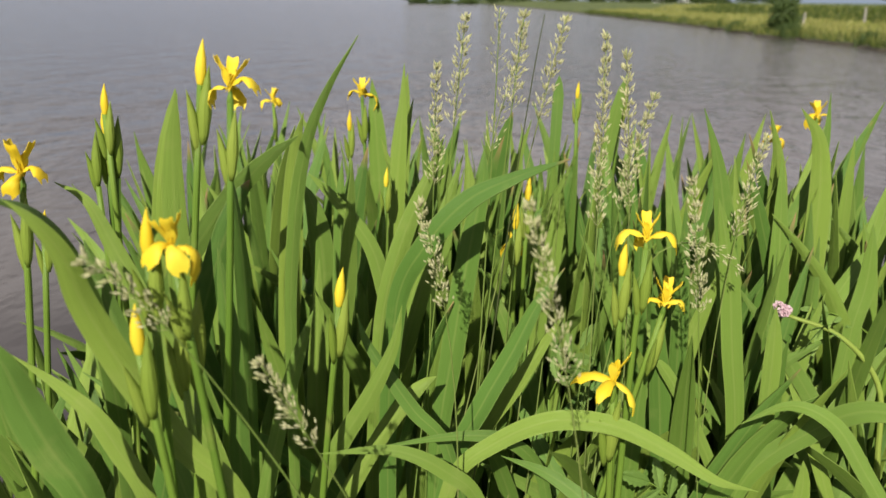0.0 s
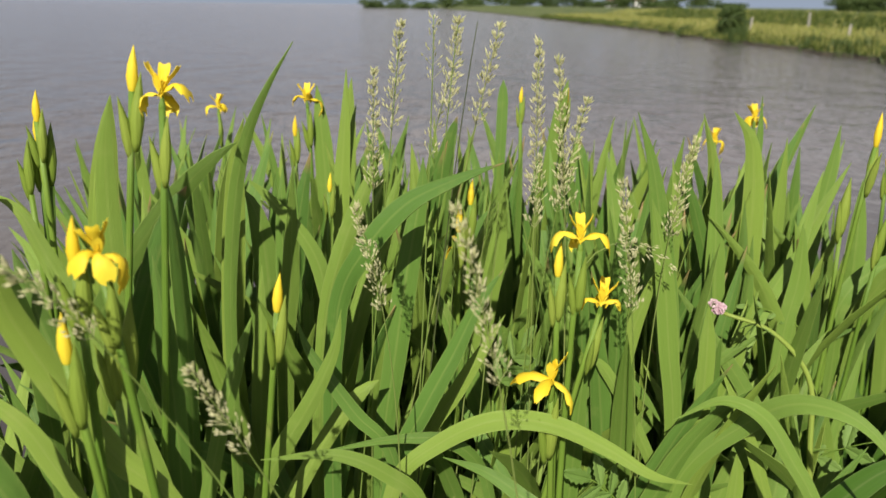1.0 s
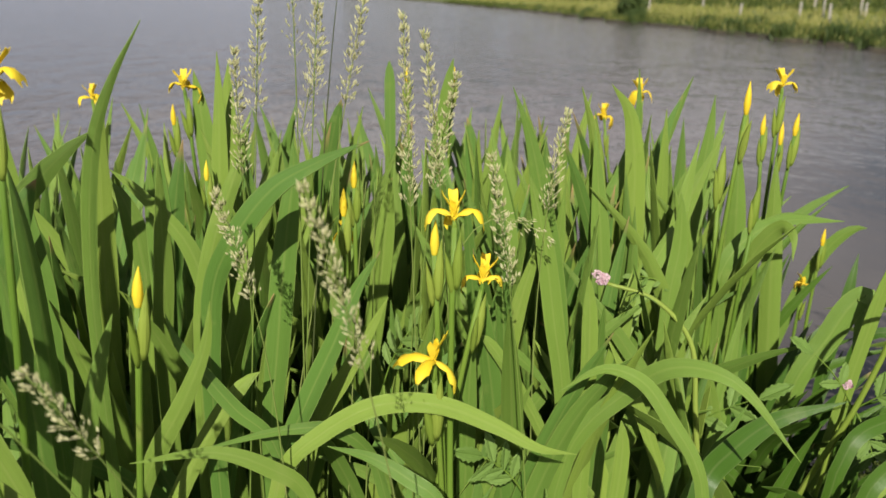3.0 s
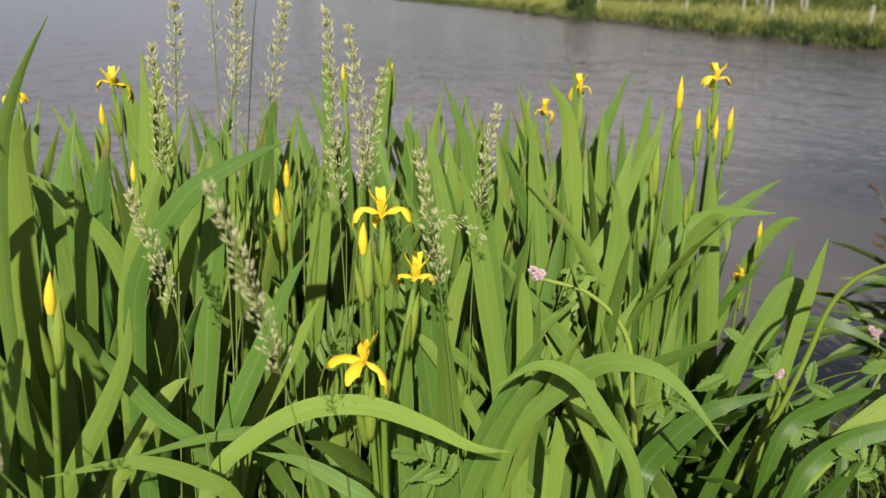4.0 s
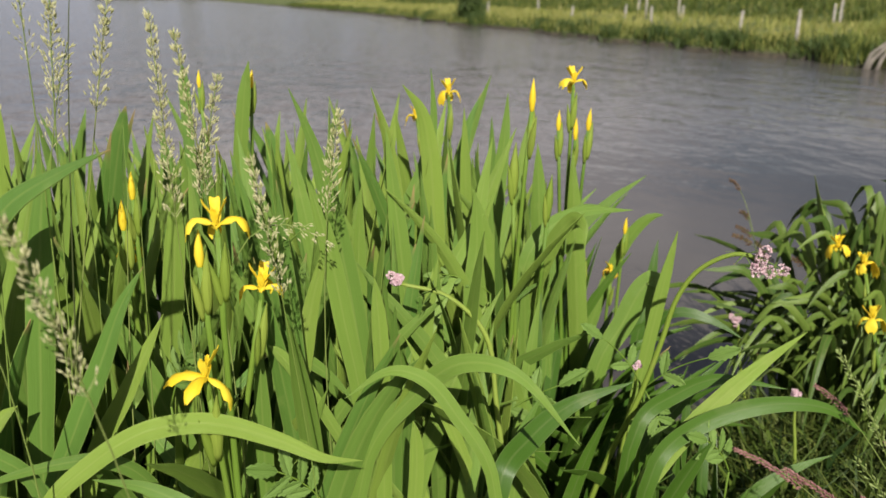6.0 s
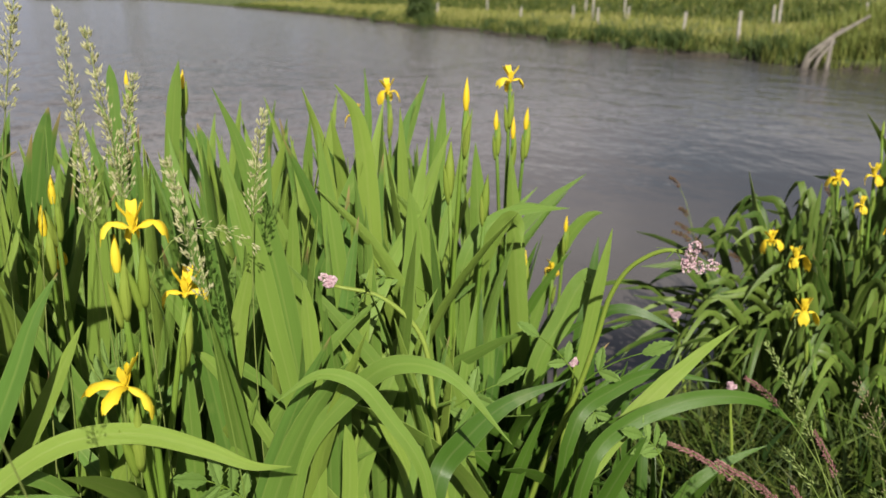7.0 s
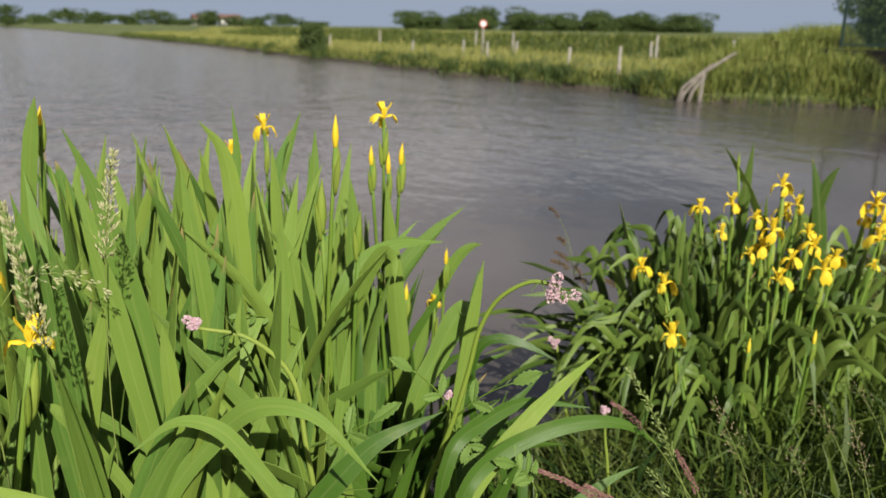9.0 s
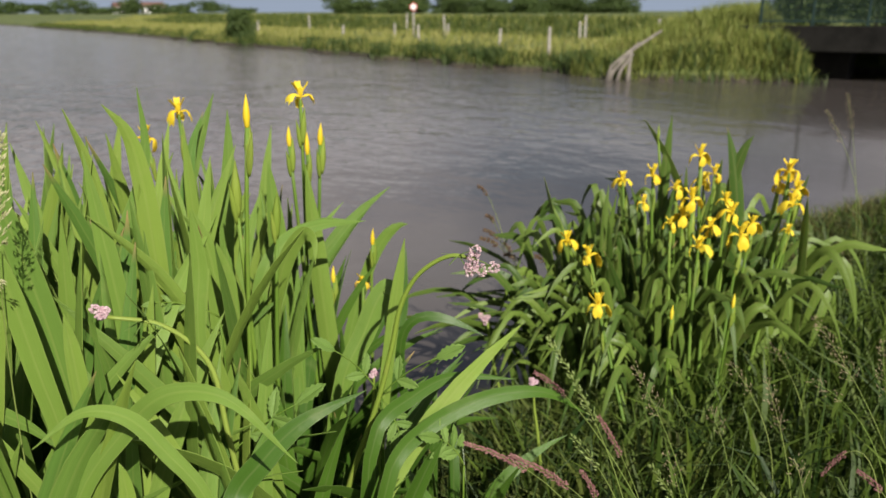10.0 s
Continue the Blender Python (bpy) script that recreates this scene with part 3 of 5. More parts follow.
def warning_sign(x, y):
    z = ground_at(x, y) - 0.1
    ob = thing("road_sign", (x, y, z), "white round road sign with red rim on a post", "road sign")
    v, f, u = tube([(0, 0, 0), (0, 0, 0.7), (0, 0, 1.34)], [0.035] * 3, 8)
    part_of("pole", mesh_of("pole", v, f, M_POST, u), ob)
    aim = Vector((-x, -y, 0)).normalized()
    for name, rad, push, mat, lab in (("rim", 0.15, 0.040, M_RED, "red rim"), ("face", 0.115, 0.052, M_WHITE, "white face")):
        bm = bmesh.new()
        bmesh.ops.create_cone(bm, cap_ends=True, segments=20, radius1=rad, radius2=rad * .97, depth=0.02)
        bmesh.ops.transform(bm, matrix=Matrix.Translation(Vector((0, 0, 1.26)) + aim * push) @ aim.to_track_quat("Z", "Y").to_matrix().to_4x4(), verts=bm.verts)
        part(name, bm, mat, ob, lab)


warning_sign(16.3, 28.2)


def drift_log(points, radius):
    v, f, u = tube(points, [radius * (1 - 0.5 * i / (len(points) - 1)) for i in range(len(points))], 7)
    base = Vector(points[0])
    ob = new("drift_log", mesh_of("drift_log", [Vector(q) - base for q in v], f, M_DRIFT, u))
    ob.location = base
    tagged(ob, "bleached bare log leaning on the far bank", "log", "bleached logs")


drift_log([(12.50, 12.92, -0.30), (12.62, 12.90, 0.05), (13.09, 12.78, 0.53), (13.70, 12.60, 0.90)], 0.055)
drift_log([(12.80, 12.62, -0.30), (12.84, 12.64, 0.00), (13.05, 12.80, 0.52)], 0.060)
drift_log([(12.45, 12.95, -0.30), (12.57, 12.88, 0.18), (13.24, 12.77, 0.66)], 0.045)
drift_log([(12.62, 12.80, -0.30), (12.75, 12.78, 0.10), (13.05, 12.75, 0.42)], 0.05)


def box(bm, x0, x1, y0, y1, z0, z1, edge=0.02):
    made = bmesh.ops.create_cube(bm, size=1)["verts"]
    bmesh.ops.transform(bm, matrix=Matrix.Translation(((x0 + x1) / 2, (y0 + y1) / 2, (z0 + z1) / 2)) @ Matrix.Diagonal((x1 - x0, y1 - y0, z1 - z0, 1)), verts=made)
    if edge:
        bmesh.ops.bevel(bm, geom=list({e for q in made for e in q.link_edges}), offset=edge, segments=1, affect="EDGES")


def bridge():
    """A low road bridge; its own x runs along the deck, y across it."""
    ob = thing("bridge", (15.95, 11.15, 0), "low concrete bridge, coloured dark as in shade, with a green mesh railing", "bridge")
    ob.rotation_euler[2] = math.atan2(-0.90, 0.44)
    bm = bmesh.new()
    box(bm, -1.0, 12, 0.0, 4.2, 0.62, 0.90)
    part("deck", bm, M_CONCRETE_SHADED, ob)
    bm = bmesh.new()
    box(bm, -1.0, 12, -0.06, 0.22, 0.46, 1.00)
    part("edge_beam", bm, M_CONCRETE_SHADED, ob)
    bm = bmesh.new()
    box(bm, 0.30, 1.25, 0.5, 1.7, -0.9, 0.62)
    part("abutment", bm, M_CONCRETE_SHADED, ob)
    for k in range(12):
        bm = bmesh.new()
        box(bm, k * 1.05 - 0.6, k * 1.05 - 0.54, 0.05, 0.11, 0.98, 2.15, 0.004)
        part("railing_post", bm, M_FENCE_GREEN, ob)
    for z in (1.06, 2.10):
        bm = bmesh.new()
        box(bm, -0.6, 11.5, 0.06, 0.10, z, z + 0.04, 0.004)
        part("rail", bm, M_FENCE_GREEN, ob)
    bm = bmesh.new()
    for k in range(240):
        x = -0.6 + k * 0.05
        box(bm, x, x + 0.012, 0.075, 0.087, 1.08, 2.12, 0)
    for k in range(10):
        box(bm, -0.6, 11.4, 0.076, 0.086, 1.12 + k * 0.1, 1.13 + k * 0.1, 0)
    part("mesh_panel", bm, M_FENCE_GREEN, ob)


bridge()

for k in range(26):
    q = k / 25
    tree(64 + 42 * q + 3 * math.sin(k * 5), 137 - 27 * q + 4 * math.sin(k * 3), 2.9 + 0.7 * math.sin(k * 1.9) + 0.5 * math.sin(k * 4.7), 8.6 + 1.2 * math.sin(k * 2.7), k + 10, "distant rounded green tree behind the meadow", n=3000, leaf=0.19, low=-0.05)
for k in range(7):
    q = k / 6
    tree(51 + 9 * q + 1.0 * math.sin(k * 5), 36 - 9 * q + math.sin(k), 2.6 + 1.6 * q + 0.5 * math.sin(k * 2), 5.0, k + 40, "dark green tree beyond the bridge", n=3600, leaf=0.11, low=0.0)
for k in range(9):
    q = k / 8
    tree(33.2 + 7 * q, 23.2 - 8.5 * q + 0.8 * math.sin(k * 2), 3.3 + 0.6 * math.sin(k * 2.3), 3.6, k + 90, "dense dark green tree close behind the bridge", n=5000, leaf=0.075, low=-0.1)
for k in range(15):
    q = k / 14
    tree(-30 + 108 * q, 262 - 10 * q + 6 * math.sin(k * 2.2), 4.4 - 1.5 * q + 1.4 * math.sin(k * 2.6), 12 + 2 * math.sin(k * 1.7), k + 60, "distant low tree on the horizon", n=1500, leaf=0.34, low=0.0)


def cottage(x, y):
    z = ground_at(x, y) - 0.05
    ob = thing("cottage", (x, y, z), "distant small house with a red tiled roof", "house", "distant houses")
    bm = bmesh.new()
    box(bm, -3, 3, -3, 3, 0, 2.2, 0.03)
    part("wall", bm, M_WHITE, ob)
    v = [(-3.3, -3.3, 2.1), (3.3, -3.3, 2.1), (3.3, 3.3, 2.1), (-3.3, 3.3, 2.1), (-3.3, 0, 3.5), (3.3, 0, 3.5)]
    part_of("roof", mesh_of("roof", v, [(0, 1, 5, 4), (2, 3, 4, 5), (0, 4, 3), (1, 2, 5), (3, 2, 1, 0)], M_ROOF, smooth=False), ob)
    for wx in (-2.2, 1.2):
        bm = bmesh.new()
        box(bm, wx, wx + 1.1, -3.04, -2.95, 0.8, 1.8, 0.01)
        part("window", bm, M_CONCRETE_SHADED, ob)


cottage(47, 262)
cottage(54, 256)

# ---- yellow flag irises ----
PLANTS, BLOOMS = [], []
LEAF_TURN = random.Random(11)


def plant_at(x, y):
    """The iris that grows nearest to this place, or a new one."""
    best = min(PLANTS, key=lambda p: (p.location.x - x) ** 2 + (p.location.y - y) ** 2, default=None)
    if best and math.hypot(best.location.x - x, best.location.y - y) < 0.13:
        return best
    label = "yellow flag iris with dark arching leaves on the bank" if x > 1.75 else "yellow flag iris with broad light-green sword leaves by the water"
    ob = thing("iris", (x, y, ground_at(x, y) - 0.02), label, "iris", "irises of the second stand" if x > 1.75 else "irises of the large stand")
    PLANTS.append(ob)
    return ob


def smooth_path(knots, per=6):
    """A smooth line through all the knots."""
    k = [Vector(p) for p in knots]
    k = [k[0] * 2 - k[1]] + k + [k[-1] * 2 - k[-2]]
    pts = []
    for i in range(1, len(k) - 2):
        p0, p1, p2, p3 = k[i - 1:i + 3]
        t1 = max((p1 - p0).length, 1e-4) ** 0.5
        t2 = t1 + max((p2 - p1).length, 1e-4) ** 0.5
        t3 = t2 + max((p3 - p2).length, 1e-4) ** 0.5
        for s in range(per):
            t = t1 + (t2 - t1) * s / per
            a1, a2, a3 = p0.lerp(p1, t / t1), p1.lerp(p2, (t - t1) / (t2 - t1)), p2.lerp(p3, (t - t2) / (t3 - t2))
            b1, b2 = a1.lerp(a2, t / t2), a2.lerp(a3, (t - t1) / (t3 - t1))
            pts.append(b1.lerp(b2, (t - t1) / (t2 - t1)))
    return pts + [k[-2]]


def sword(base, pts, width, turn, spread, deep_shaded=False, lift=None, waist=None):
    plant = plant_at(base[0], base[1])
    over = pts[len(pts) * 2 // 3]
    face = Vector((0.36 - over.x, 0.08 - over.y, 0)).normalized()
    arch = (max(p.z for p in pts) - pts[-1].z) / 0.25 if lift is None else lift
    face = (face + Vector((0, 0, min(1.2, max(0, arch))))).normalized()
    face = Matrix.Rotation(radians(turn + LEAF_TURN.uniform(-spread, spread)), 3, "Z") @ face
    v, f, u = blade(pts, width, face, LEAF_TURN.uniform(-0.45, 0.45), LEAF_TURN.uniform(0.04, 0.22), waist=waist)
    o = plant.location
    # low leaves at this end take the green that is darkened for shade
    mat = M_LEAF_DEEP_SHADED if deep_shaded or (0.95 < base[0] <= 1.75 and max(p.z for p in pts) < 0.66) else M_LEAF_NARROW if base[0] > 1.75 else M_LEAF
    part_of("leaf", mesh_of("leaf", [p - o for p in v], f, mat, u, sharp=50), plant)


def leaf(base, over, tip, width, turn=0, n=17):
    """One sword leaf from its root over a point on it to its tip; turn: degrees by which its flat side is turned."""
    root = Vector((base[0], base[1], ground_at(base[0], base[1]) - 0.02))
    sword(base, bend(root, over, tip, n), width, turn, 26)


def arched_leaf(base, knots, width, deep_shaded=False):
    """A long leaf that rises and bows over through the given places."""
    root = Vector((base[0], base[1], ground_at(base[0], base[1]) - 0.02))
    sword(base, smooth_path([root] + list(knots)), width, 0, 8, deep_shaded, 0.7, 0.5)


def traced_leaf(base, knots, width, deep_shaded=False):
    """A sword leaf through the given places, straight or bowed, its flat side towards the open bank."""
    root = Vector((base[0], base[1], ground_at(base[0], base[1]) - 0.02))
    sword(base, smooth_path([root] + list(knots), 5), width, 0, 14, deep_shaded, None, 0.42)


def petal_mesh(name, length, width, profile, rise, curl, mat, frill=0.0, seed=0):
    """A petal along +x: profile gives its breadth, rise its height along the length; curl bends its margins."""
    rows, nr, nc = [], 10, 7
    r = random.Random(seed)
    for i in range(nr):
        q = i / (nr - 1)
        x = length * np.interp(q, rise[0], rise[1])
        z = length * np.interp(q, rise[0], rise[2])
        w = width * np.interp(q, [0, .25, .45, .65, .85, 1], profile) / 2
        row = []
        for j in range(nc):
            k = j / (nc - 1) * 2 - 1
            row.append((x, w * k, z - curl * w * k * k + frill * abs(k) * math.sin(q * 17 + j * 2 + r.random()) * width))
        rows.append(row)
    v, f, u = sheet(rows, 0.0007)
    return mesh_of(name, v, f, mat, u, sharp=60)


Q = [0, .2, .4, .6, .8, 1]
FALL = petal_mesh("fall", 0.052, 0.036, [.26, .30, .60, 1.0, .95, .40], (Q, [0, .24, .48, .64, .70, .66], [0, .20, .26, .08, -.26, -.62]), 0.60, M_PETAL, 0.085, 1)
FALL_B = petal_mesh("fall", 0.050, 0.034, [.26, .30, .62, 1.0, .90, .35], (Q, [0, .26, .50, .68, .78, .80], [0, .18, .22, .06, -.22, -.55]), 0.65, M_PETAL, 0.095, 2)
STANDARD = petal_mesh("standard", 0.026, 0.012, [.5, .7, 1, 1, .8, .2], (Q, [0, .10, .20, .26, .28, .34], [0, .26, .52, .75, .95, 1.1]), 0.3, M_PETAL, 0.04, 3)
STYLE = petal_mesh("style_arm", 0.034, 0.016, [.5, .7, .9, 1, 1, .8], (Q, [0, .12, .28, .42, .54, .58], [0, .32, .60, .80, .98, 1.14]), -0.5, M_PETAL, 0.05, 4)
SLIM = petal_mesh("fall", 0.044, 0.027, [.30, .34, .55, 1.0, .95, .5], (Q, [0, .28, .56, .80, .94, .96], [0, .22, .30, .22, .02, -.28]), 0.8, M_PETAL, 0.13, 7)
LIMP = petal_mesh("fall", 0.050, 0.021, [.5, .6, .8, 1, .7, .1], (Q, [0, .22, .46, .68, .88, 1.0], [0, .06, .06, -.04, -.20, -.48]), 0.5, M_PETAL, 0.08, 5)
FADED = petal_mesh("fall", 0.046, 0.020, [.4, .6, .8, 1, .9, .3], (Q, [0, .25, .48, .62, .68, .62], [0, .22, .28, .14, -.12, -.36]), 0.6, M_FADED, 0.14, 6)


def spindle(length, radius, flat, mat, name, hook=0.0, fat=0.35):
    """A pointed bud or bract, standing on its lower end."""
    prof = [(0, .35), (.12, .7), (fat, 1), (.6, .82), (.8, .45), (.93, .18), (1, .03)]
    pts = [(hook * length * q * q, 0, q * length) for q, _ in prof]
    v, f, u = tube(pts, [radius * w for _, w in prof], 8)
    v = [Vector((p.x, p.y * flat, p.z)) for p in v]
    return mesh_of(name, v, f, mat, u)


BUD = spindle(0.060, 0.0074, 0.85, M_PETAL, "bud", 0.06)
BRACT = spindle(0.100, 0.0095, 0.85, M_SPATHE, "spathe", 0.05, 0.4)
BRACT_B = spindle(0.080, 0.0072, 0.8, M_SPATHE, "bract", -0.10, 0.35)
OVARY = spindle(0.040, 0.0048, 1.0, M_STEM, "ovary", 0.0, 0.5)


def stalk(base, top, kind, turn=0, size=1.0, falls=None):
    """A flowering stem: a round stem with sheathing bracts, and a bud, an open flower or a fading one at its top; falls: the ways in which its falls point."""
    plant = plant_at(base[0], base[1])
    o = plant.location
    top = Vector(top)
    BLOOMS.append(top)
    drop = {"open": 0.030, "spent": 0.020, "limp": 0.020, "slim": 0.030, "bud": 0.055, "spathe": 0.085}[kind] * size
    root = Vector((base[0], base[1], ground_at(base[0], base[1]) - 0.02))
    lean = (top - root).normalized()
    lean = (lean + Vector((0, 0, 0.6))).normalized()
    neck = top - lean * drop
    mid = (root + neck) / 2 + Vector((0.012 * math.sin(turn + base[0] * 40), 0.01, 0))
    pts = bend(root, mid, neck, 9)
    v, f, u = tube([p - o for p in pts], [0.0066 - 0.0024 * i / 8 for i in range(9)], 7)
    part_of("stem", mesh_of("stem", v, f, M_STEM, u), plant)
    frame_of = Vector((0, 0, 1)).rotation_difference(lean).to_matrix().to_4x4() @ pose(0, 0, 0, 0, 0, turn)

    def set_on(me, name, where, extra, scale, parent=plant, label=""):
        m = Matrix.Translation(where - o) @ frame_of @ extra @ Matrix.Scale(scale, 4)
        return part_of(name, me, parent, label, m)

    if kind in ("open", "slim"):
        tagged(plant, "yellow flag iris with sword leaves and open yellow flowers" if base[0] < 1.75 else "yellow flag iris in full flower with narrow arching leaves")
    if kind in ("open", "slim", "spent", "limp"):
        set_on(BRACT, "spathe", neck - lean * 0.105 * size, pose(0.002, 0, 0, 0, 2), size * 0.98)
        set_on(BRACT_B, "bract", neck - lean * 0.115 * size, pose(-0.004, 0, 0, 0, -5, 60), size * 1.0)
        set_on(OVARY, "ovary", neck - lean * 0.018 * size, pose(0, 0, 0), size)
        r = random.Random(int(turn * 7 + base[0] * 1000))
        bloom = part_of("flower", petal_mesh("flower", 0.012, 0.010, [.8, 1, 1, 1, 1, .8], (Q, [-.3, -.1, .1, .3, .45, .5], [0, .4, .8, 1.2, 1.5, 1.6]), 1.0, M_PETAL), plant, "yellow iris flower" if kind in ("open", "slim") else "fading yellow iris flower", Matrix.Translation(neck + lean * 0.016 * size - o) @ frame_of @ Matrix.Scale(size, 4))
        for k in range(3):
            a = falls[k] - turn if falls else 120 * k + r.uniform(-22, 22)
            me = {"open": FALL_B if size < 1.1 and (turn < 0 or (k + int(turn)) % 3) else FALL, "slim": SLIM, "spent": FADED, "limp": LIMP}[kind]
            part_of("fall", me, bloom, "", pose(0, 0, 0, r.uniform(-26, 26), r.uniform(-20, 30), a + r.uniform(-12, 12)) @ Matrix.Scale(r.uniform(0.70, 1.08), 4))
            if kind in ("open", "slim") or k < 2:
                part_of("standard", STANDARD, bloom, "", pose(0, 0, 0, 0, r.uniform(-8, 8), a + 60))
            if kind in ("open", "slim") or k == 1:
                part_of("style_arm", STYLE, bloom, "", pose(0, 0, 0.001, 0, r.uniform(-6, 6), a))
    elif kind == "bud":
        set_on(BUD, "bud", neck - lean * 0.004 * size, pose(0, 0, 0), size, plant, "closed yellow flower bud")
        set_on(BRACT, "spathe", neck - lean * 0.075 * size, pose(0.003, 0, 0, 0, 2), size)
        set_on(BRACT_B, "bract", neck - lean * 0.085 * size, pose(-0.004, 0, 0, 0, -5, 50), size)
    else:
        set_on(BRACT, "spathe", neck, pose(0, 0, 0), size * 1.05)
        set_on(BRACT_B, "bract", neck - lean * 0.012 * size, pose(-0.003, 0, 0, 0, -4, 40), size)


# ---- grasses, valerian and herbs ----
def grass_stalk(base, neck, tip, kind, dense=1.0):
    """A grass culm with a loose or dense head of many small spikelets from the neck to the tip."""
    root = Vector((base[0], base[1], ground_at(base[0], base[1]) - 0.01))
    neck, tip = Vector(neck), Vector(tip)
    words = {"pale": "tall grass with a pale straw-green seed head", "thin": "slender grass with a sparse pale seed head", "bare": "bare upright grass culm among the irises", "green": "grass with a fresh green one-sided seed head", "red": "grass with a dense reddish-purple seed head on the bank", "brown": "grass with a loose brownish seed head on the bank", "sedge": "sedge with a dark brown spike leaning over the water"}[kind]
    ob = thing("grass_stalk", root, words, "grass", "flowering grasses")
    pts = bend(root, neck, tip, 15)
    r = random.Random(int(abs(base[0]) * 9999 + abs(tip.z) * 777))
    v, f, u = tube([p - root for p in pts], [0.0017 - 0.0011 * i / 14 for i in range(15)], 5)
    part_of("culm", mesh_of("culm", v, f, M_DARK_STEM if kind == "bare" and dense == 0 and base[0] < 0.42 and tip.z > 1.25 else M_STRAW, u), ob)
    if dense <= 0:
        return
    # head: whorls of short branches with spindle-shaped spikelets
    start = min(range(15), key=lambda i: (pts[i] - neck).length)
    head = pts[start:]
    span = sum((head[i + 1] - head[i]).length for i in range(len(head) - 1))
    count = int(span * {"pale": 1150, "thin": 760, "green": 620, "red": 1700, "brown": 460, "sedge": 1500}[kind] * dense)
    reach = {"pale": 0.0135, "thin": 0.017, "green": 0.009, "red": 0.0050, "brown": 0.022, "sedge": 0.006}[kind]
    long = {"pale": 0.0082, "thin": 0.0078, "green": 0.0085, "red": 0.0066, "brown": 0.0066, "sedge": 0.011}[kind]
    verts, faces, uvs = [], [], []
    whorls = max(5, int(span / 0.016))
    for k in range(count):
        q = (k / count) ** 0.9
        if kind != "red":
            q = (int(q * whorls) + r.random() * 0.55) / whorls
        x = min(q, 0.999) * (len(head) - 1)
        i = int(x)
        at = head[i].lerp(head[i + 1], x - i)
        tang = (head[i + 1] - head[i]).normalized()
        a = r.uniform(0, 6.283)
        side = tang.cross(Vector((math.cos(a), math.sin(a), 0.2))).normalized()
        away = reach * r.uniform(0.25, 1.0) * (1.15 - q) ** 0.7
        p = at + side * away + tang * away * 0.9
        d = (side * r.uniform(0.2, 0.7) + tang * 1.0 + Vector((0, 0, r.uniform(-0.5, 0.1)))).normalized()
        w1 = d.cross(Vector((r.uniform(-1, 1), r.uniform(-1, 1), 0.3))).normalized()
        w2 = d.cross(w1)
        ln, wd = long * r.uniform(0.7, 1.3), long * (0.17 if kind in ("pale", "thin", "green") else 0.19)
        b = len(verts) - 0
        verts += [p - root, p + d * ln * .4 + w1 * wd - root, p + d * ln * .4 + w2 * wd - root, p + d * ln * .4 - w1 * wd - root, p + d * ln * .4 - w2 * wd - root, p + d * ln - root]
        uvs += [(.5, 0), (0, .4), (.3, .4), (.6, .4), (1, .4), (.5, 1)]
        for m in range(4):
            m2 = (m + 1) % 4
            faces += [(b, b + 1 + m2, b + 1 + m), (b + 5, b + 1 + m, b + 1 + m2)]
        if kind != "red" and k % 3 == 0:
            b = len(verts)
            t = w1 * 0.0003
            verts += [at - t - root, at + t - root, p + t - root, p - t - root, at + w2 * 0.0005 - root, p + w2 * 0.0005 - root]
            uvs += [(0, 0)] * 6
            faces += [(b, b + 1, b + 2, b + 3), (b + 1, b + 4, b + 5, b + 2), (b + 4, b, b + 3, b + 5)]
    mat = {"red": M_HUSK_RED, "brown": M_HUSK_BROWN, "green": M_HUSK_GREEN, "sedge": M_HUSK_DARK}.get(kind, M_HUSK)
    part_of("seed_head", mesh_of("seed_head", verts, faces, mat, uvs, smooth=False), ob)


def leaflet_mesh(length, width, teeth):
    rows, nr = [], teeth * 2 + 2
    for i in range(nr):
        q = i / (nr - 1)
        w = width / 2 * math.sin(math.pi * min(1, q * 0.96 + 0.04)) ** 0.75 * (1.0 if i % 2 else 0.74) + 0.0003
        rows.append([(length * q, w * k, 0.10 * length * math.sin(q * 2.4) - 0.3 * w * (1 - abs(k)) + (0.002 if abs(k) == .5 else 0)) for k in (-1, -.5, 0, .5, 1)])
    v, f, u = sheet(rows, 0.0005)
    return mesh_of("leaflet", v, f, M_HERB, u, sharp=60)


LEAFLET = leaflet_mesh(0.058, 0.027, 5)


def herb_parts(parent, start, end, pairs, size):
    """A compound leaf with toothed leaflets in pairs and one at the end."""
    o = parent.location
    a, b = Vector(start), Vector(end)
    mid = (a + b) / 2 + Vector((0, 0, 0.012))
    pts = bend(a, mid, b, 8)
    v, f, u = tube([p - o for p in pts], [0.0018 - 0.0001 * i for i in range(8)], 5)
    part_of("leaf_stalk", mesh_of("leaf_stalk", v, f, M_STEM, u), parent)
    for k in range(pairs + 1):
        q = 0.35 + 0.65 * k / pairs
        i = min(6, int(q * 7))
        p = pts[i].lerp(pts[i + 1], q * 7 - i)
        way = (pts[i + 1] - pts[i]).normalized()
        up = Vector((-0.35, -0.75, 0.75))
        up = (up - way * up.dot(way)).normalized()
        basis = Matrix((way, up.cross(way), up)).transposed().to_4x4()
        for sgn in ((-1, 1) if k < pairs else (0,)):
            m = Matrix.Translation(p - o) @ basis @ pose(0, 0, 0, 12 * math.sin(k * 2 + sgn), 8, 50 * sgn + 4 * k) @ Matrix.Scale(size * (0.75 + 0.35 * q), 4)
            part_of("leaflet", LEAFLET, parent, "", m)


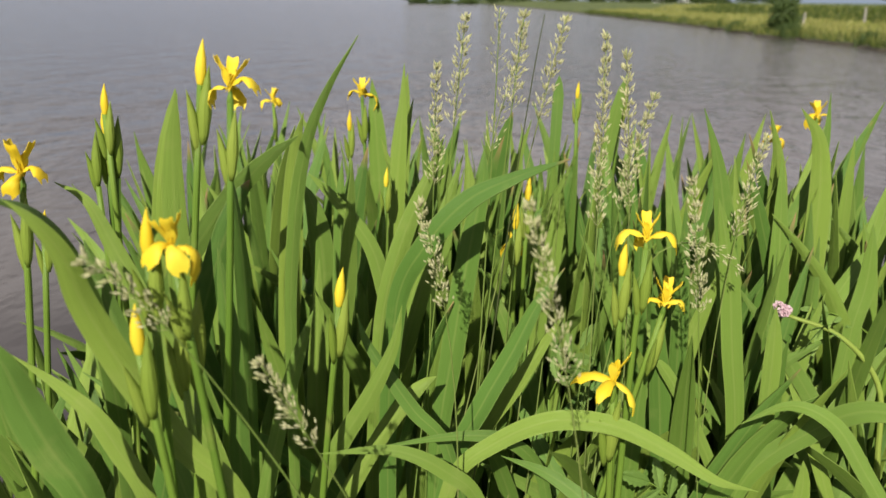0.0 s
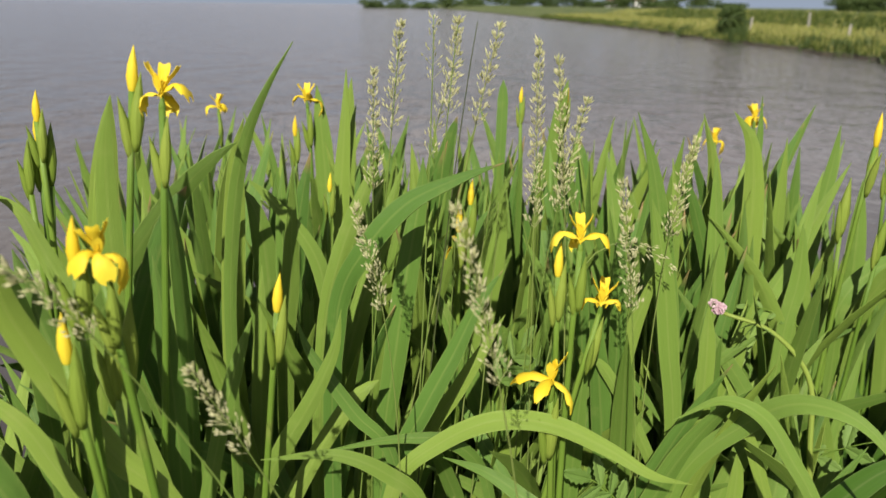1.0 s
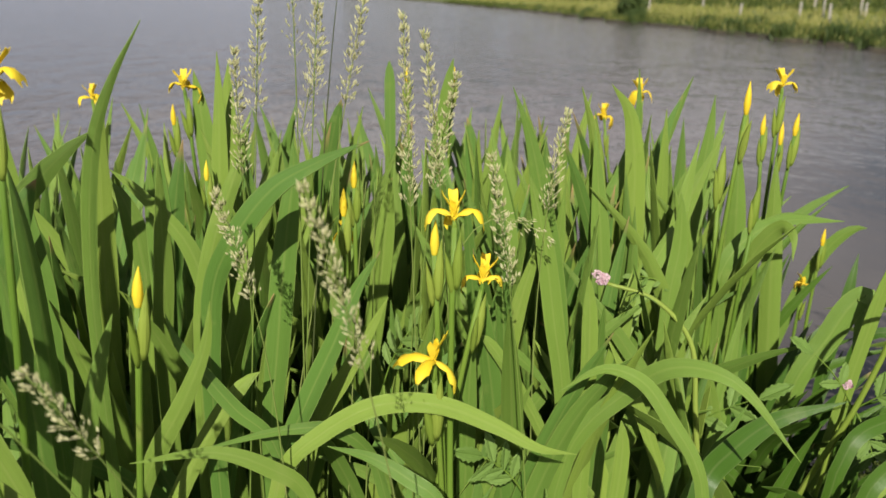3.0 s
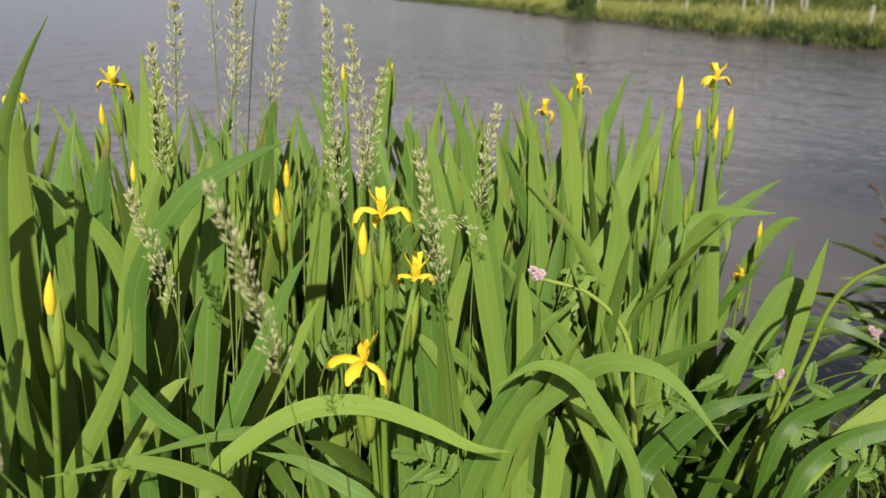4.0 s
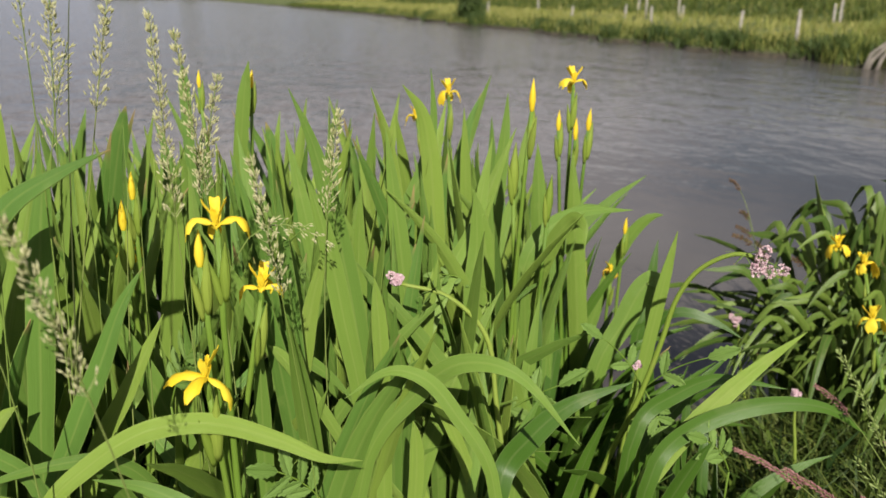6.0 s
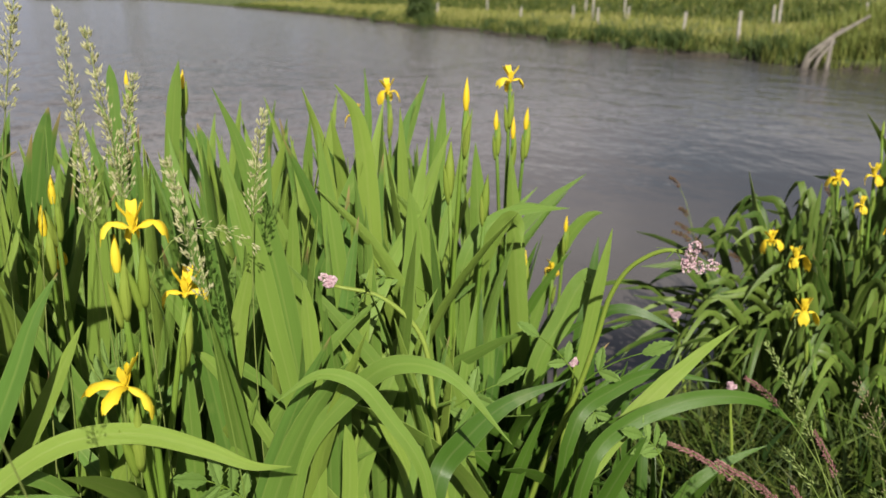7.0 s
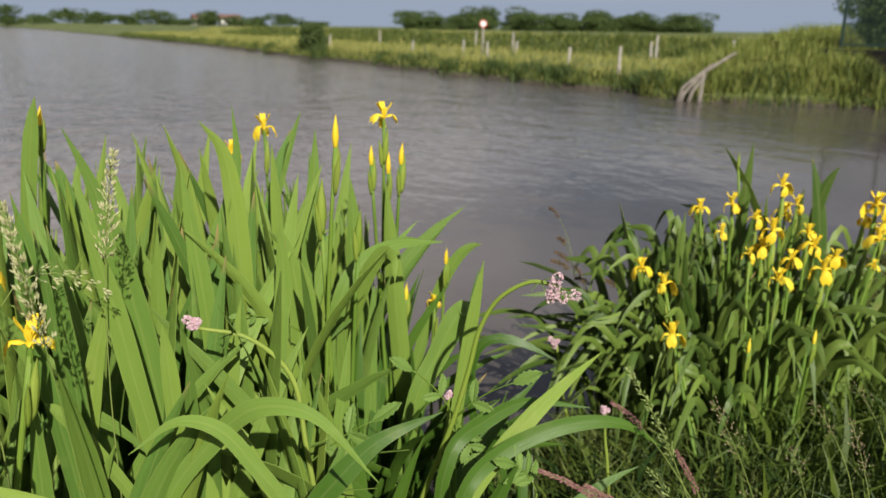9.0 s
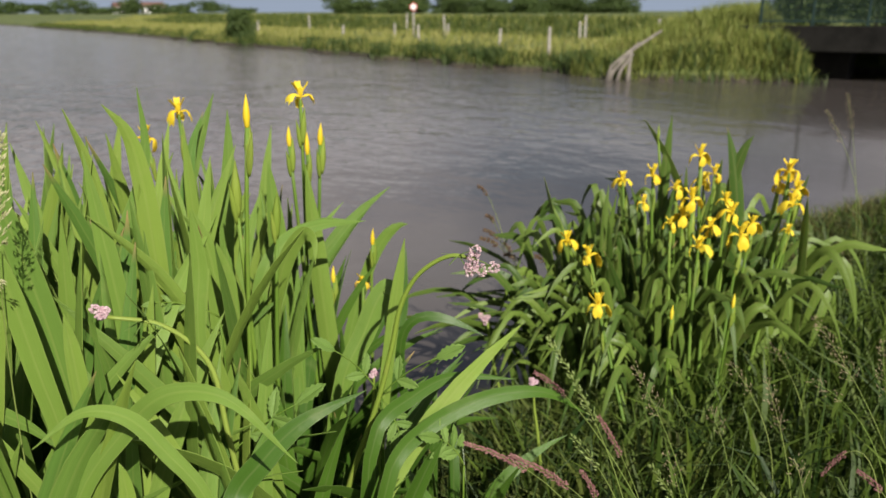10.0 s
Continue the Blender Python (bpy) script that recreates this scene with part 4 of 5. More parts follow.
def herb_leaf(start, end, pairs, size=1.0):
    a = Vector(start)
    root = Vector((a.x, a.y + 0.03, ground_at(a.x, a.y + 0.03) - 0.01))
    ob = thing("herb", root, "low herb with a toothed compound leaf among the irises", "herb", "toothed herbs")
    pts = bend(root, (root + a) / 2 + Vector((0.01, 0.01, 0)), a, 8)
    v, f, u = tube([p - root for p in pts], [0.003 - 0.00015 * i for i in range(8)], 6)
    part_of("stem", mesh_of("stem", v, f, M_STEM, u), ob)
    herb_parts(ob, start, end, pairs, size)


def valerian(base, way, size):
    """A valerian: a bowed stem, small leaves at its joints and a head of tiny pink flowers."""
    root = Vector((base[0], base[1], ground_at(base[0], base[1]) - 0.01))
    ob = thing("valerian", root, "valerian with a bowed green stem and pale pink flower head", "wildflower", "valerian plants")
    knots = [root] + [Vector(p) for p in way]
    pts = smooth_path(knots)
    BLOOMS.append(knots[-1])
    n = len(pts)
    v, f, u = tube([p - root for p in pts], [(0.0062 - 0.0026 * i / n) * min(1, 0.5 + size * 16) for i in range(n)], 7)
    part_of("stem", mesh_of("stem", v, f, M_VALERIAN, u), ob)
    r = random.Random(int(size * 1e4))
    tip, along = pts[-1], (pts[-1] - pts[-2]).normalized()
    verts, faces, uvs = [], [], []
    clusters = [tip + along * size * 0.4 + Vector((r.uniform(-1, 1), r.uniform(-.6, .6), r.uniform(-1, 1))) * size * 0.55 for _ in range(6)]
    for c in clusters:
        bv, bf, bu = tube([tip - root, (tip + c) / 2 - root + Vector((0, 0, 0.002)), c - root], [0.0011, 0.0009, 0.0007], 4)
        b = len(verts)
        verts += bv
        uvs += bu
        faces += [tuple(k + b for k in q) for q in bf]
    part_of("branches", mesh_of("branches", verts, faces, M_STEM, uvs), ob)
    verts, faces, uvs = [], [], []
    for c in clusters:
        for _ in range(38):
            w = Vector((r.gauss(0, 1), r.gauss(0, 1), r.gauss(0, 1))).normalized()
            p = c + w * size * 0.30 * r.uniform(.6, 1) - root
            a1 = w.cross(Vector((r.uniform(-1, 1), 1, r.uniform(-1, 1)))).normalized()
            a2 = w.cross(a1)
            rad = 0.0025 * r.uniform(.7, 1.2)
            b = len(verts)
            verts.append(p - w * rad * 1.2)
            verts.append(p)
            uvs += [(.5, .5)] * 2
            for k in range(10):
                g = math.pi * k / 5
                q = rad * (1.15 if k % 2 else 0.5)
                verts.append(p + (a1 * math.cos(g) + a2 * math.sin(g)) * q + w * rad * 0.4)
                uvs.append((.5 + .5 * math.cos(g), .5 + .5 * math.sin(g)))
            for k in range(10):
                k2 = (k + 1) % 10
                faces += [(b + 1, b + 2 + k, b + 2 + k2), (b, b + 2 + k2, b + 2 + k)]
    part_of("flower_head", mesh_of("flower_head", verts, faces, M_PINK, uvs, smooth=False), ob, "tiny pale pink flowers")
    # narrow bracts below the head
    if size > 0.025:
        j = pts[-5]
        for k in range(9):
            w = Vector((r.uniform(-1, 1), r.uniform(-1, 1), r.uniform(-.7, .7))).normalized()
            bv, bf, bu = blade([j - root + w * 0.035 * q + Vector((0, 0, -0.006 * q * q)) for q in (0, .25, .5, .75, 1)], 0.0035, Vector((0, 0, 1)), 0.3, thick=0.0005)
            part_of("bract", mesh_of("bract", bv, bf, M_HERB, bu), ob)


# tall leaves at the front and top of the stand
leaf((-0.428, 1.191, 0.000), (-0.328, 1.239, 1.074), (-0.308, 1.249, 1.204), 0.043, 0)
leaf((-0.099, 1.836, 0.000), (-0.045, 1.845, 0.999), (-0.028, 1.847, 1.181), 0.047, 0)
leaf((-0.106, 1.987, 0.000), (-0.122, 1.984, 1.000), (-0.133, 1.981, 1.152), 0.048, 0)
arched_leaf((0.022, 1.173, 0.000), ((0.044, 1.160, 0.903), (0.087, 1.134, 0.998), (0.150, 1.110, 1.076), (0.214, 1.084, 1.116), (0.280, 1.055, 1.148)), 0.035)
leaf((1.316, 1.833, 0.000), (1.254, 1.860, 0.754), (1.240, 1.866, 0.947), 0.051, 0)
leaf((1.190, 1.833, 0.000), (1.149, 1.848, 0.813), (1.140, 1.851, 0.971), 0.047, 0)
leaf((0.355, 1.992, 0.000), (0.448, 1.989, 1.031), (0.474, 1.987, 1.172), 0.033, 0)
leaf((0.292, 2.088, 0.000), (0.322, 2.089, 1.062), (0.323, 2.089, 1.160), 0.029, 0)
leaf((0.421, 1.391, 0.000), (0.497, 1.384, 0.768), (0.526, 1.381, 0.895), 0.036, 0)
leaf((-0.167, 1.341, 0.000), (0.044, 1.399, 0.803), (0.125, 1.417, 1.082), 0.039, 0)
leaf((-0.154, 1.495, 0.000), (-0.093, 1.515, 0.915), (-0.062, 1.525, 1.071), 0.043, 0)
leaf((0.135, 1.580, 0.000), (0.298, 1.580, 0.864), (0.311, 1.580, 0.991), 0.041, 0)
leaf((-0.214, 1.066, 0.000), (-0.166, 1.088, 0.976), (-0.172, 1.085, 1.122), 0.035, 0)
leaf((-0.164, 1.622, 0.000), (-0.042, 1.648, 0.896), (0.008, 1.658, 1.146), 0.039, 0)
leaf((-0.140, 1.366, 0.000), (-0.078, 1.383, 0.930), (-0.065, 1.386, 1.072), 0.043, 0)
leaf((-0.236, 1.439, 0.000), (-0.149, 1.467, 0.927), (-0.175, 1.458, 1.013), 0.046, 0)
leaf((-0.324, 1.724, 0.000), (-0.293, 1.735, 0.937), (-0.262, 1.746, 1.073), 0.048, 0)
leaf((0.476, 1.919, 0.000), (0.515, 1.914, 0.927), (0.499, 1.916, 1.042), 0.040, 0)
leaf((-0.045, 1.864, 0.000), (0.181, 1.878, 0.991), (0.210, 1.879, 1.094), 0.044, 0)
# broad leaves that stand out in the stand
traced_leaf((0.660, 1.407), ((0.639, 1.400, 0.498), (0.618, 1.393, 0.662), (0.599, 1.387, 0.813), (0.579, 1.380, 0.933), (0.560, 1.373, 1.026), (0.541, 1.367, 1.099), (0.511, 1.360, 1.177)), 0.043)
traced_leaf((0.950, 1.497), ((0.926, 1.500, 0.415), (0.893, 1.504, 0.605), (0.855, 1.508, 0.734), (0.806, 1.512, 0.833), (0.748, 1.516, 0.908), (0.692, 1.520, 0.966)), 0.035)
traced_leaf((0.924, 1.341), ((0.838, 1.360, 0.522), (0.771, 1.375, 0.643), (0.707, 1.390, 0.738), (0.657, 1.405, 0.804), (0.609, 1.420, 0.866)), 0.030)
traced_leaf((0.741, 1.580), ((0.733, 1.580, 0.779), (0.724, 1.580, 0.948), (0.712, 1.580, 1.051), (0.683, 1.580, 1.148)), 0.036)
traced_leaf((0.830, 1.620), ((0.823, 1.620, 0.720), (0.817, 1.620, 0.873), (0.809, 1.620, 1.006), (0.791, 1.620, 1.096), (0.753, 1.620, 1.148)), 0.044)
traced_leaf((0.842, 1.873), ((0.889, 1.880, 0.664), (0.924, 1.885, 0.793), (0.955, 1.890, 0.919), (0.979, 1.895, 1.021), (1.010, 1.900, 1.089)), 0.033)
traced_leaf((0.978, 1.750), ((0.995, 1.750, 0.771), (1.008, 1.750, 0.919), (1.019, 1.750, 1.023), (1.023, 1.750, 1.107)), 0.034)
traced_leaf((1.028, 1.692), ((1.021, 1.700, 0.379), (1.011, 1.712, 0.584), (0.988, 1.725, 0.717), (0.954, 1.738, 0.825), (0.890, 1.750, 0.906)), 0.049)
traced_leaf((0.883, 1.600), ((0.886, 1.600, 0.533), (0.887, 1.600, 0.669), (0.894, 1.600, 0.760), (0.902, 1.600, 0.839)), 0.037)
traced_leaf((0.081, 1.220), ((0.104, 1.220, 0.645), (0.123, 1.220, 0.788), (0.141, 1.220, 0.922), (0.156, 1.220, 1.015), (0.167, 1.220, 1.079), (0.168, 1.220, 1.123)), 0.039)
traced_leaf((-0.034, 1.240), ((0.007, 1.240, 0.837), (0.033, 1.240, 0.949), (0.059, 1.240, 1.023), (0.086, 1.240, 1.087), (0.107, 1.240, 1.145)), 0.030)
traced_leaf((0.060, 1.140), ((0.129, 1.140, 0.635), (0.175, 1.140, 0.747), (0.220, 1.140, 0.842), (0.255, 1.140, 0.922), (0.289, 1.140, 0.975)), 0.032)
traced_leaf((0.084, 1.220), ((0.170, 1.220, 0.636), (0.226, 1.220, 0.739), (0.268, 1.220, 0.816), (0.299, 1.220, 0.873)), 0.027)
traced_leaf((1.044, 1.711), ((1.061, 1.660, 0.630), (1.072, 1.628, 0.737), (1.092, 1.596, 0.819), (1.113, 1.564, 0.861), (1.120, 1.532, 0.852), (1.108, 1.500, 0.809)), 0.037)
traced_leaf((1.106, 1.567), ((1.184, 1.550, 0.513), (1.231, 1.540, 0.610), (1.270, 1.530, 0.698), (1.290, 1.520, 0.720), (1.282, 1.510, 0.645), (1.270, 1.500, 0.542)), 0.052)
traced_leaf((1.537, 2.033), ((1.573, 2.050, 0.318), (1.608, 2.067, 0.419), (1.627, 2.083, 0.521), (1.647, 2.100, 0.606)), 0.043)
traced_leaf((0.434, 1.307), ((0.472, 1.300, 0.591), (0.500, 1.295, 0.722), (0.519, 1.290, 0.826), (0.537, 1.285, 0.896), (0.548, 1.280, 0.940)), 0.030)
traced_leaf((0.311, 1.300), ((0.456, 1.300, 0.724), (0.496, 1.300, 0.736), (0.544, 1.300, 0.699), (0.588, 1.300, 0.639)), 0.026)
traced_leaf((0.020, 0.825), ((-0.085, 0.800, 0.807), (-0.133, 0.789, 0.872), (-0.170, 0.777, 0.944), (-0.193, 0.766, 1.003), (-0.208, 0.754, 1.055), (-0.214, 0.743, 1.105), (-0.229, 0.731, 1.140), (-0.249, 0.720, 1.164)), 0.032)
traced_leaf((-0.139, 0.900), ((-0.191, 0.900, 0.729), (-0.218, 0.900, 0.817), (-0.241, 0.900, 0.905), (-0.261, 0.900, 0.975), (-0.275, 0.900, 1.038), (-0.282, 0.900, 1.069)), 0.034)
traced_leaf((-0.104, 0.950), ((-0.159, 0.950, 0.713), (-0.189, 0.950, 0.810), (-0.218, 0.950, 0.906), (-0.247, 0.950, 0.981), (-0.273, 0.950, 1.032)), 0.032)
traced_leaf((-0.191, 1.050), ((-0.247, 1.050, 0.790), (-0.276, 1.050, 0.878), (-0.305, 1.050, 0.953), (-0.333, 1.050, 1.021), (-0.361, 1.050, 1.078), (-0.401, 1.050, 1.100)), 0.028)
traced_leaf((-0.140, 0.735), ((-0.212, 0.720, 0.854), (-0.236, 0.715, 0.908), (-0.255, 0.710, 0.963), (-0.265, 0.705, 1.009), (-0.280, 0.700, 1.040)), 0.041)
traced_leaf((-0.145, 0.850), ((-0.217, 0.850, 0.762), (-0.244, 0.850, 0.823), (-0.270, 0.850, 0.870), (-0.310, 0.850, 0.908), (-0.359, 0.850, 0.943)), 0.025)
traced_leaf((-0.251, 1.060), ((-0.247, 1.060, 0.839), (-0.244, 1.060, 0.977), (-0.241, 1.060, 1.097), (-0.235, 1.060, 1.165), (-0.224, 1.060, 1.220)), 0.032)
traced_leaf((-0.123, 1.120), ((-0.108, 1.120, 0.901), (-0.098, 1.120, 1.014), (-0.086, 1.120, 1.096), (-0.067, 1.120, 1.167), (-0.038, 1.120, 1.228), (0.002, 1.120, 1.292)), 0.021)
traced_leaf((-0.210, 1.400), ((-0.199, 1.400, 0.678), (-0.188, 1.400, 0.850), (-0.176, 1.400, 0.999), (-0.166, 1.400, 1.091), (-0.150, 1.400, 1.150)), 0.043)
traced_leaf((-0.030, 1.600), ((-0.022, 1.600, 0.871), (-0.016, 1.600, 1.002), (-0.007, 1.600, 1.115), (-0.002, 1.600, 1.220)), 0.034)
traced_leaf((-0.089, 1.350), ((-0.085, 1.350, 0.708), (-0.081, 1.350, 0.882), (-0.080, 1.350, 1.005), (-0.074, 1.350, 1.081)), 0.031)
traced_leaf((-0.131, 1.050), ((-0.063, 1.050, 0.630), (-0.026, 1.050, 0.721), (0.021, 1.050, 0.805), (0.056, 1.050, 0.885), (0.067, 1.050, 0.944)), 0.028)
traced_leaf((0.245, 1.080), ((0.127, 1.080, 0.712), (0.081, 1.080, 0.765), (0.045, 1.080, 0.818), (0.011, 1.080, 0.874), (-0.001, 1.080, 0.916)), 0.023)
traced_leaf((0.617, 1.250), ((0.590, 1.250, 0.668), (0.569, 1.250, 0.810), (0.549, 1.250, 0.942), (0.533, 1.250, 1.014), (0.520, 1.250, 1.058)), 0.033)
traced_leaf((-0.261, 1.300), ((-0.253, 1.300, 0.740), (-0.248, 1.300, 0.882), (-0.254, 1.300, 0.996), (-0.253, 1.300, 1.068)), 0.038)
traced_leaf((-0.093, 1.300), ((-0.074, 1.300, 0.757), (-0.059, 1.300, 0.898), (-0.053, 1.300, 0.993), (-0.047, 1.300, 1.089)), 0.034)
traced_leaf((0.034, 1.326), ((0.014, 1.320, 0.724), (-0.002, 1.315, 0.872), (-0.026, 1.310, 0.952), (-0.093, 1.305, 1.039), (-0.121, 1.300, 1.067)), 0.029)
traced_leaf((0.840, 1.500), ((0.861, 1.500, 0.746), (0.872, 1.500, 0.837), (0.871, 1.500, 0.904), (0.866, 1.500, 0.957)), 0.033)
traced_leaf((0.926, 1.600), ((0.927, 1.600, 0.595), (0.928, 1.600, 0.749), (0.915, 1.600, 0.861), (0.892, 1.600, 0.937)), 0.041)
traced_leaf((1.011, 1.750), ((1.059, 1.750, 0.503), (1.106, 1.750, 0.668), (1.156, 1.750, 0.786), (1.215, 1.750, 0.826), (1.289, 1.750, 0.826)), 0.041)
traced_leaf((0.684, 1.700), ((0.736, 1.700, 0.742), (0.774, 1.700, 0.866), (0.815, 1.700, 0.961), (0.837, 1.700, 1.056), (0.833, 1.700, 1.170)), 0.034)
traced_leaf((0.916, 1.950), ((0.960, 1.950, 0.857), (0.985, 1.950, 0.955), (1.016, 1.950, 1.037), (1.051, 1.950, 1.125)), 0.037)
# leaves lower down, leaning and crossing one another
arched_leaf((-0.271, 0.912, 0.000), ((-0.270, 0.898, 0.901), (-0.269, 0.870, 1.015), (-0.277, 0.835, 1.092), (-0.284, 0.801, 1.131), (-0.296, 0.762, 1.152)), 0.027)
leaf((-0.206, 0.988, 0.000), (-0.158, 1.007, 0.870), (-0.165, 1.004, 1.030), 0.030, 0)
leaf((-0.201, 0.974, 0.000), (-0.089, 1.013, 0.813), (-0.049, 1.026, 0.941), 0.022, 0)
leaf((-0.057, 1.186, 0.000), (0.089, 1.207, 0.793), (0.126, 1.211, 0.889), 0.027, 0)
leaf((-0.446, 1.027, 0.000), (-0.200, 1.132, 1.017), (-0.165, 1.145, 1.089), 0.037, 0)
leaf((-0.649, 1.050, 0.000), (-0.225, 1.229, 1.042), (-0.123, 1.264, 1.134), 0.036, 0)
leaf((0.596, 1.210, 0.000), (0.617, 1.203, 0.809), (0.611, 1.205, 0.903), 0.026, 0)
leaf((-0.254, 1.044, 0.000), (0.058, 1.143, 0.746), (0.105, 1.156, 0.786), 0.027, 0)
leaf((0.812, 1.197, 0.000), (0.480, 1.235, 0.753), (0.446, 1.238, 0.795), 0.020, 0)
leaf((0.928, 1.270, 0.000), (0.818, 1.312, 0.611), (0.784, 1.324, 0.768), 0.038, 0)
leaf((0.558, 1.128, 0.000), (0.650, 1.103, 0.646), (0.645, 1.105, 0.705), 0.023, 0)
leaf((0.444, 1.197, 0.000), (0.614, 1.164, 0.715), (0.681, 1.146, 0.795), 0.044, 0)
# long leaves that arch over and hang towards the water and the bank
arched_leaf((0.549, 1.204, 0.000), ((0.585, 1.182, 0.599), (0.659, 1.138, 0.731), (0.717, 1.091, 0.797), (0.782, 1.038, 0.798), (0.858, 0.974, 0.705)), 0.032)
arched_leaf((0.769, 1.023, 0.000), ((0.747, 1.033, 0.639), (0.701, 1.051, 0.731), (0.657, 1.067, 0.791), (0.608, 1.082, 0.805), (0.543, 1.095, 0.764)), 0.023)
arched_leaf((0.105, 1.061, 0.000), ((0.137, 1.061, 0.666), (0.202, 1.063, 0.734), (0.279, 1.062, 0.773), (0.361, 1.055, 0.775), (0.443, 1.041, 0.744), (0.503, 1.023, 0.716), (0.551, 1.003, 0.717)), 0.028)
arched_leaf((0.200, 1.021, 0.000), ((0.178, 1.014, 0.668), (0.136, 1.001, 0.719), (0.070, 0.982, 0.761), (-0.027, 0.949, 0.772)), 0.023)
arched_leaf((0.300, 1.127, 0.000), ((0.273, 1.115, 0.640), (0.220, 1.093, 0.717), (0.155, 1.066, 0.739), (0.030, 1.025, 0.737)), 0.021)
arched_leaf((0.381, 0.981, 0.000), ((0.360, 0.990, 0.656), (0.318, 1.008, 0.688), (0.268, 1.024, 0.714), (0.208, 1.035, 0.729)), 0.023)
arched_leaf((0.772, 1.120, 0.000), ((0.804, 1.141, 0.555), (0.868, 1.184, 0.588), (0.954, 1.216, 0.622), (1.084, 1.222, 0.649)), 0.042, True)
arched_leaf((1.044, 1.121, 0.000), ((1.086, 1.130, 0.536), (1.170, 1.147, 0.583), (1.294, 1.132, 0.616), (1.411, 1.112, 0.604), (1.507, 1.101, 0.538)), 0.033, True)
arched_leaf((1.067, 1.220, 0.000), ((1.109, 1.231, 0.556), (1.194, 1.252, 0.590), (1.291, 1.263, 0.604), (1.432, 1.234, 0.576)), 0.031)
leaf((1.196, 1.503, 0.000), (1.273, 1.461, 0.711), (1.292, 1.450, 0.850), 0.030, 0)
arched_leaf((1.018, 1.672, 0.000), ((1.042, 1.672, 0.715), (1.092, 1.672, 0.800), (1.164, 1.661, 0.843), (1.284, 1.625, 0.850)), 0.040)
leaf((1.379, 2.195, 0.000), (1.578, 2.092, 0.662), (1.633, 2.061, 0.694), 0.037, 0)
leaf((1.514, 1.667, 0.000), (1.501, 1.674, 0.552), (1.606, 1.604, 0.498), 0.025, 0)
leaf((1.002, 1.224, 0.000), (1.155, 1.126, 0.514), (1.180, 1.109, 0.576), 0.031, 0)
# flowering stems of the large stand
stalk((-0.253, 0.948, 0.000), (-0.130, 0.998, 1.246), 'slim', -32, 0.92, (180, 0, 100))
stalk((-0.316, 0.971, 0.000), (-0.177, 1.033, 1.289), 'bud', 0, 1.00)
stalk((-0.035, 0.804, 0.000), (-0.116, 0.764, 1.120), 'open', -8, 0.80, (-118, -68, 8))
stalk((-0.154, 0.756, 0.000), (-0.139, 0.763, 1.147), 'bud', 0, 0.90)
stalk((-0.133, 0.800, 0.000), (-0.132, 0.800, 1.022), 'spathe', 0, 1.00)
stalk((-0.182, 0.800, 0.000), (-0.125, 0.826, 1.022), 'spathe', 30, 1.00)
stalk((-0.094, 0.765, 0.000), (-0.148, 0.737, 1.060), 'bud', 0, 0.95)
stalk((-0.101, 0.977, 0.000), (-0.005, 1.001, 1.011), 'bud', 20, 0.95)
stalk((-0.434, 1.150, 0.000), (-0.385, 1.177, 1.217), 'bud', 0, 0.80)
stalk((-0.460, 1.159, 0.000), (-0.396, 1.194, 1.191), 'bud', 0, 0.90)
stalk((-0.479, 1.138, 0.000), (-0.380, 1.191, 1.152), 'spathe', 0, 0.90)
stalk((-0.443, 1.156, 0.000), (-0.408, 1.176, 1.133), 'spathe', 0, 0.80)
stalk((-0.523, 0.911, 0.000), (-0.404, 0.991, 1.137), 'slim', -40, 1.00, (180, 0, -90))
stalk((-0.546, 1.018, 0.000), (-0.444, 1.084, 1.051), 'bud', 0, 0.70)
stalk((-0.425, 2.235, 0.000), (-0.455, 2.226, 1.074), 'slim', 80, 0.85)
stalk((-0.085, 1.983, 0.000), (-0.156, 1.970, 1.129), 'slim', -30, 0.95, (180, 20, 90))
stalk((-0.175, 1.987, 0.000), (-0.192, 1.984, 1.075), 'bud', 0, 0.90)
stalk((-0.060, 1.551, 0.000), (-0.033, 1.555, 1.026), 'bud', 0, 0.70)
stalk((0.245, 1.516, 0.000), (0.242, 1.516, 1.026), 'bud', 0, 0.90)
stalk((0.247, 1.516, 0.000), (0.220, 1.516, 0.977), 'bud', 0, 1.00)
stalk((0.177, 1.577, 0.000), (0.222, 1.582, 0.874), 'open', 40, 0.70)
stalk((0.402, 1.082, 0.000), (0.389, 1.084, 1.050), 'slim', -30, 0.85, (182, -12, 90))
stalk((0.388, 1.095, 0.000), (0.362, 1.098, 1.031), 'bud', 0, 0.90)
stalk((0.288, 1.203, 0.000), (0.442, 1.176, 0.925), 'slim', 30, 0.92, (180, -15, 80))
stalk((0.372, 1.150, 0.000), (0.358, 1.060, 0.845), 'limp', -20, 1.08, (176, -25, -110))
stalk((1.114, 2.316, 0.000), (1.053, 2.339, 1.051), 'open', 30, 1.05, (200, -30, 80))
stalk((1.169, 2.355, 0.000), (0.973, 2.419, 0.972), 'open', 70, 0.95)
stalk((1.211, 1.907, 0.000), (1.246, 1.890, 1.121), 'slim', -28, 0.95, (188, -12, 90))
stalk((1.266, 1.859, 0.000), (1.207, 1.887, 1.042), 'bud', 0, 0.90)
stalk((1.249, 1.878, 0.000), (1.251, 1.877, 1.024), 'bud', 40, 1.00)
stalk((1.250, 1.911, 0.000), (1.293, 1.890, 1.043), 'bud', 0, 1.00)
stalk((0.972, 1.575, 0.000), (1.006, 1.560, 1.157), 'bud', 60, 1.15)
stalk((1.012, 1.580, 0.000), (0.980, 1.593, 1.004), 'spathe', 0, 1.15)
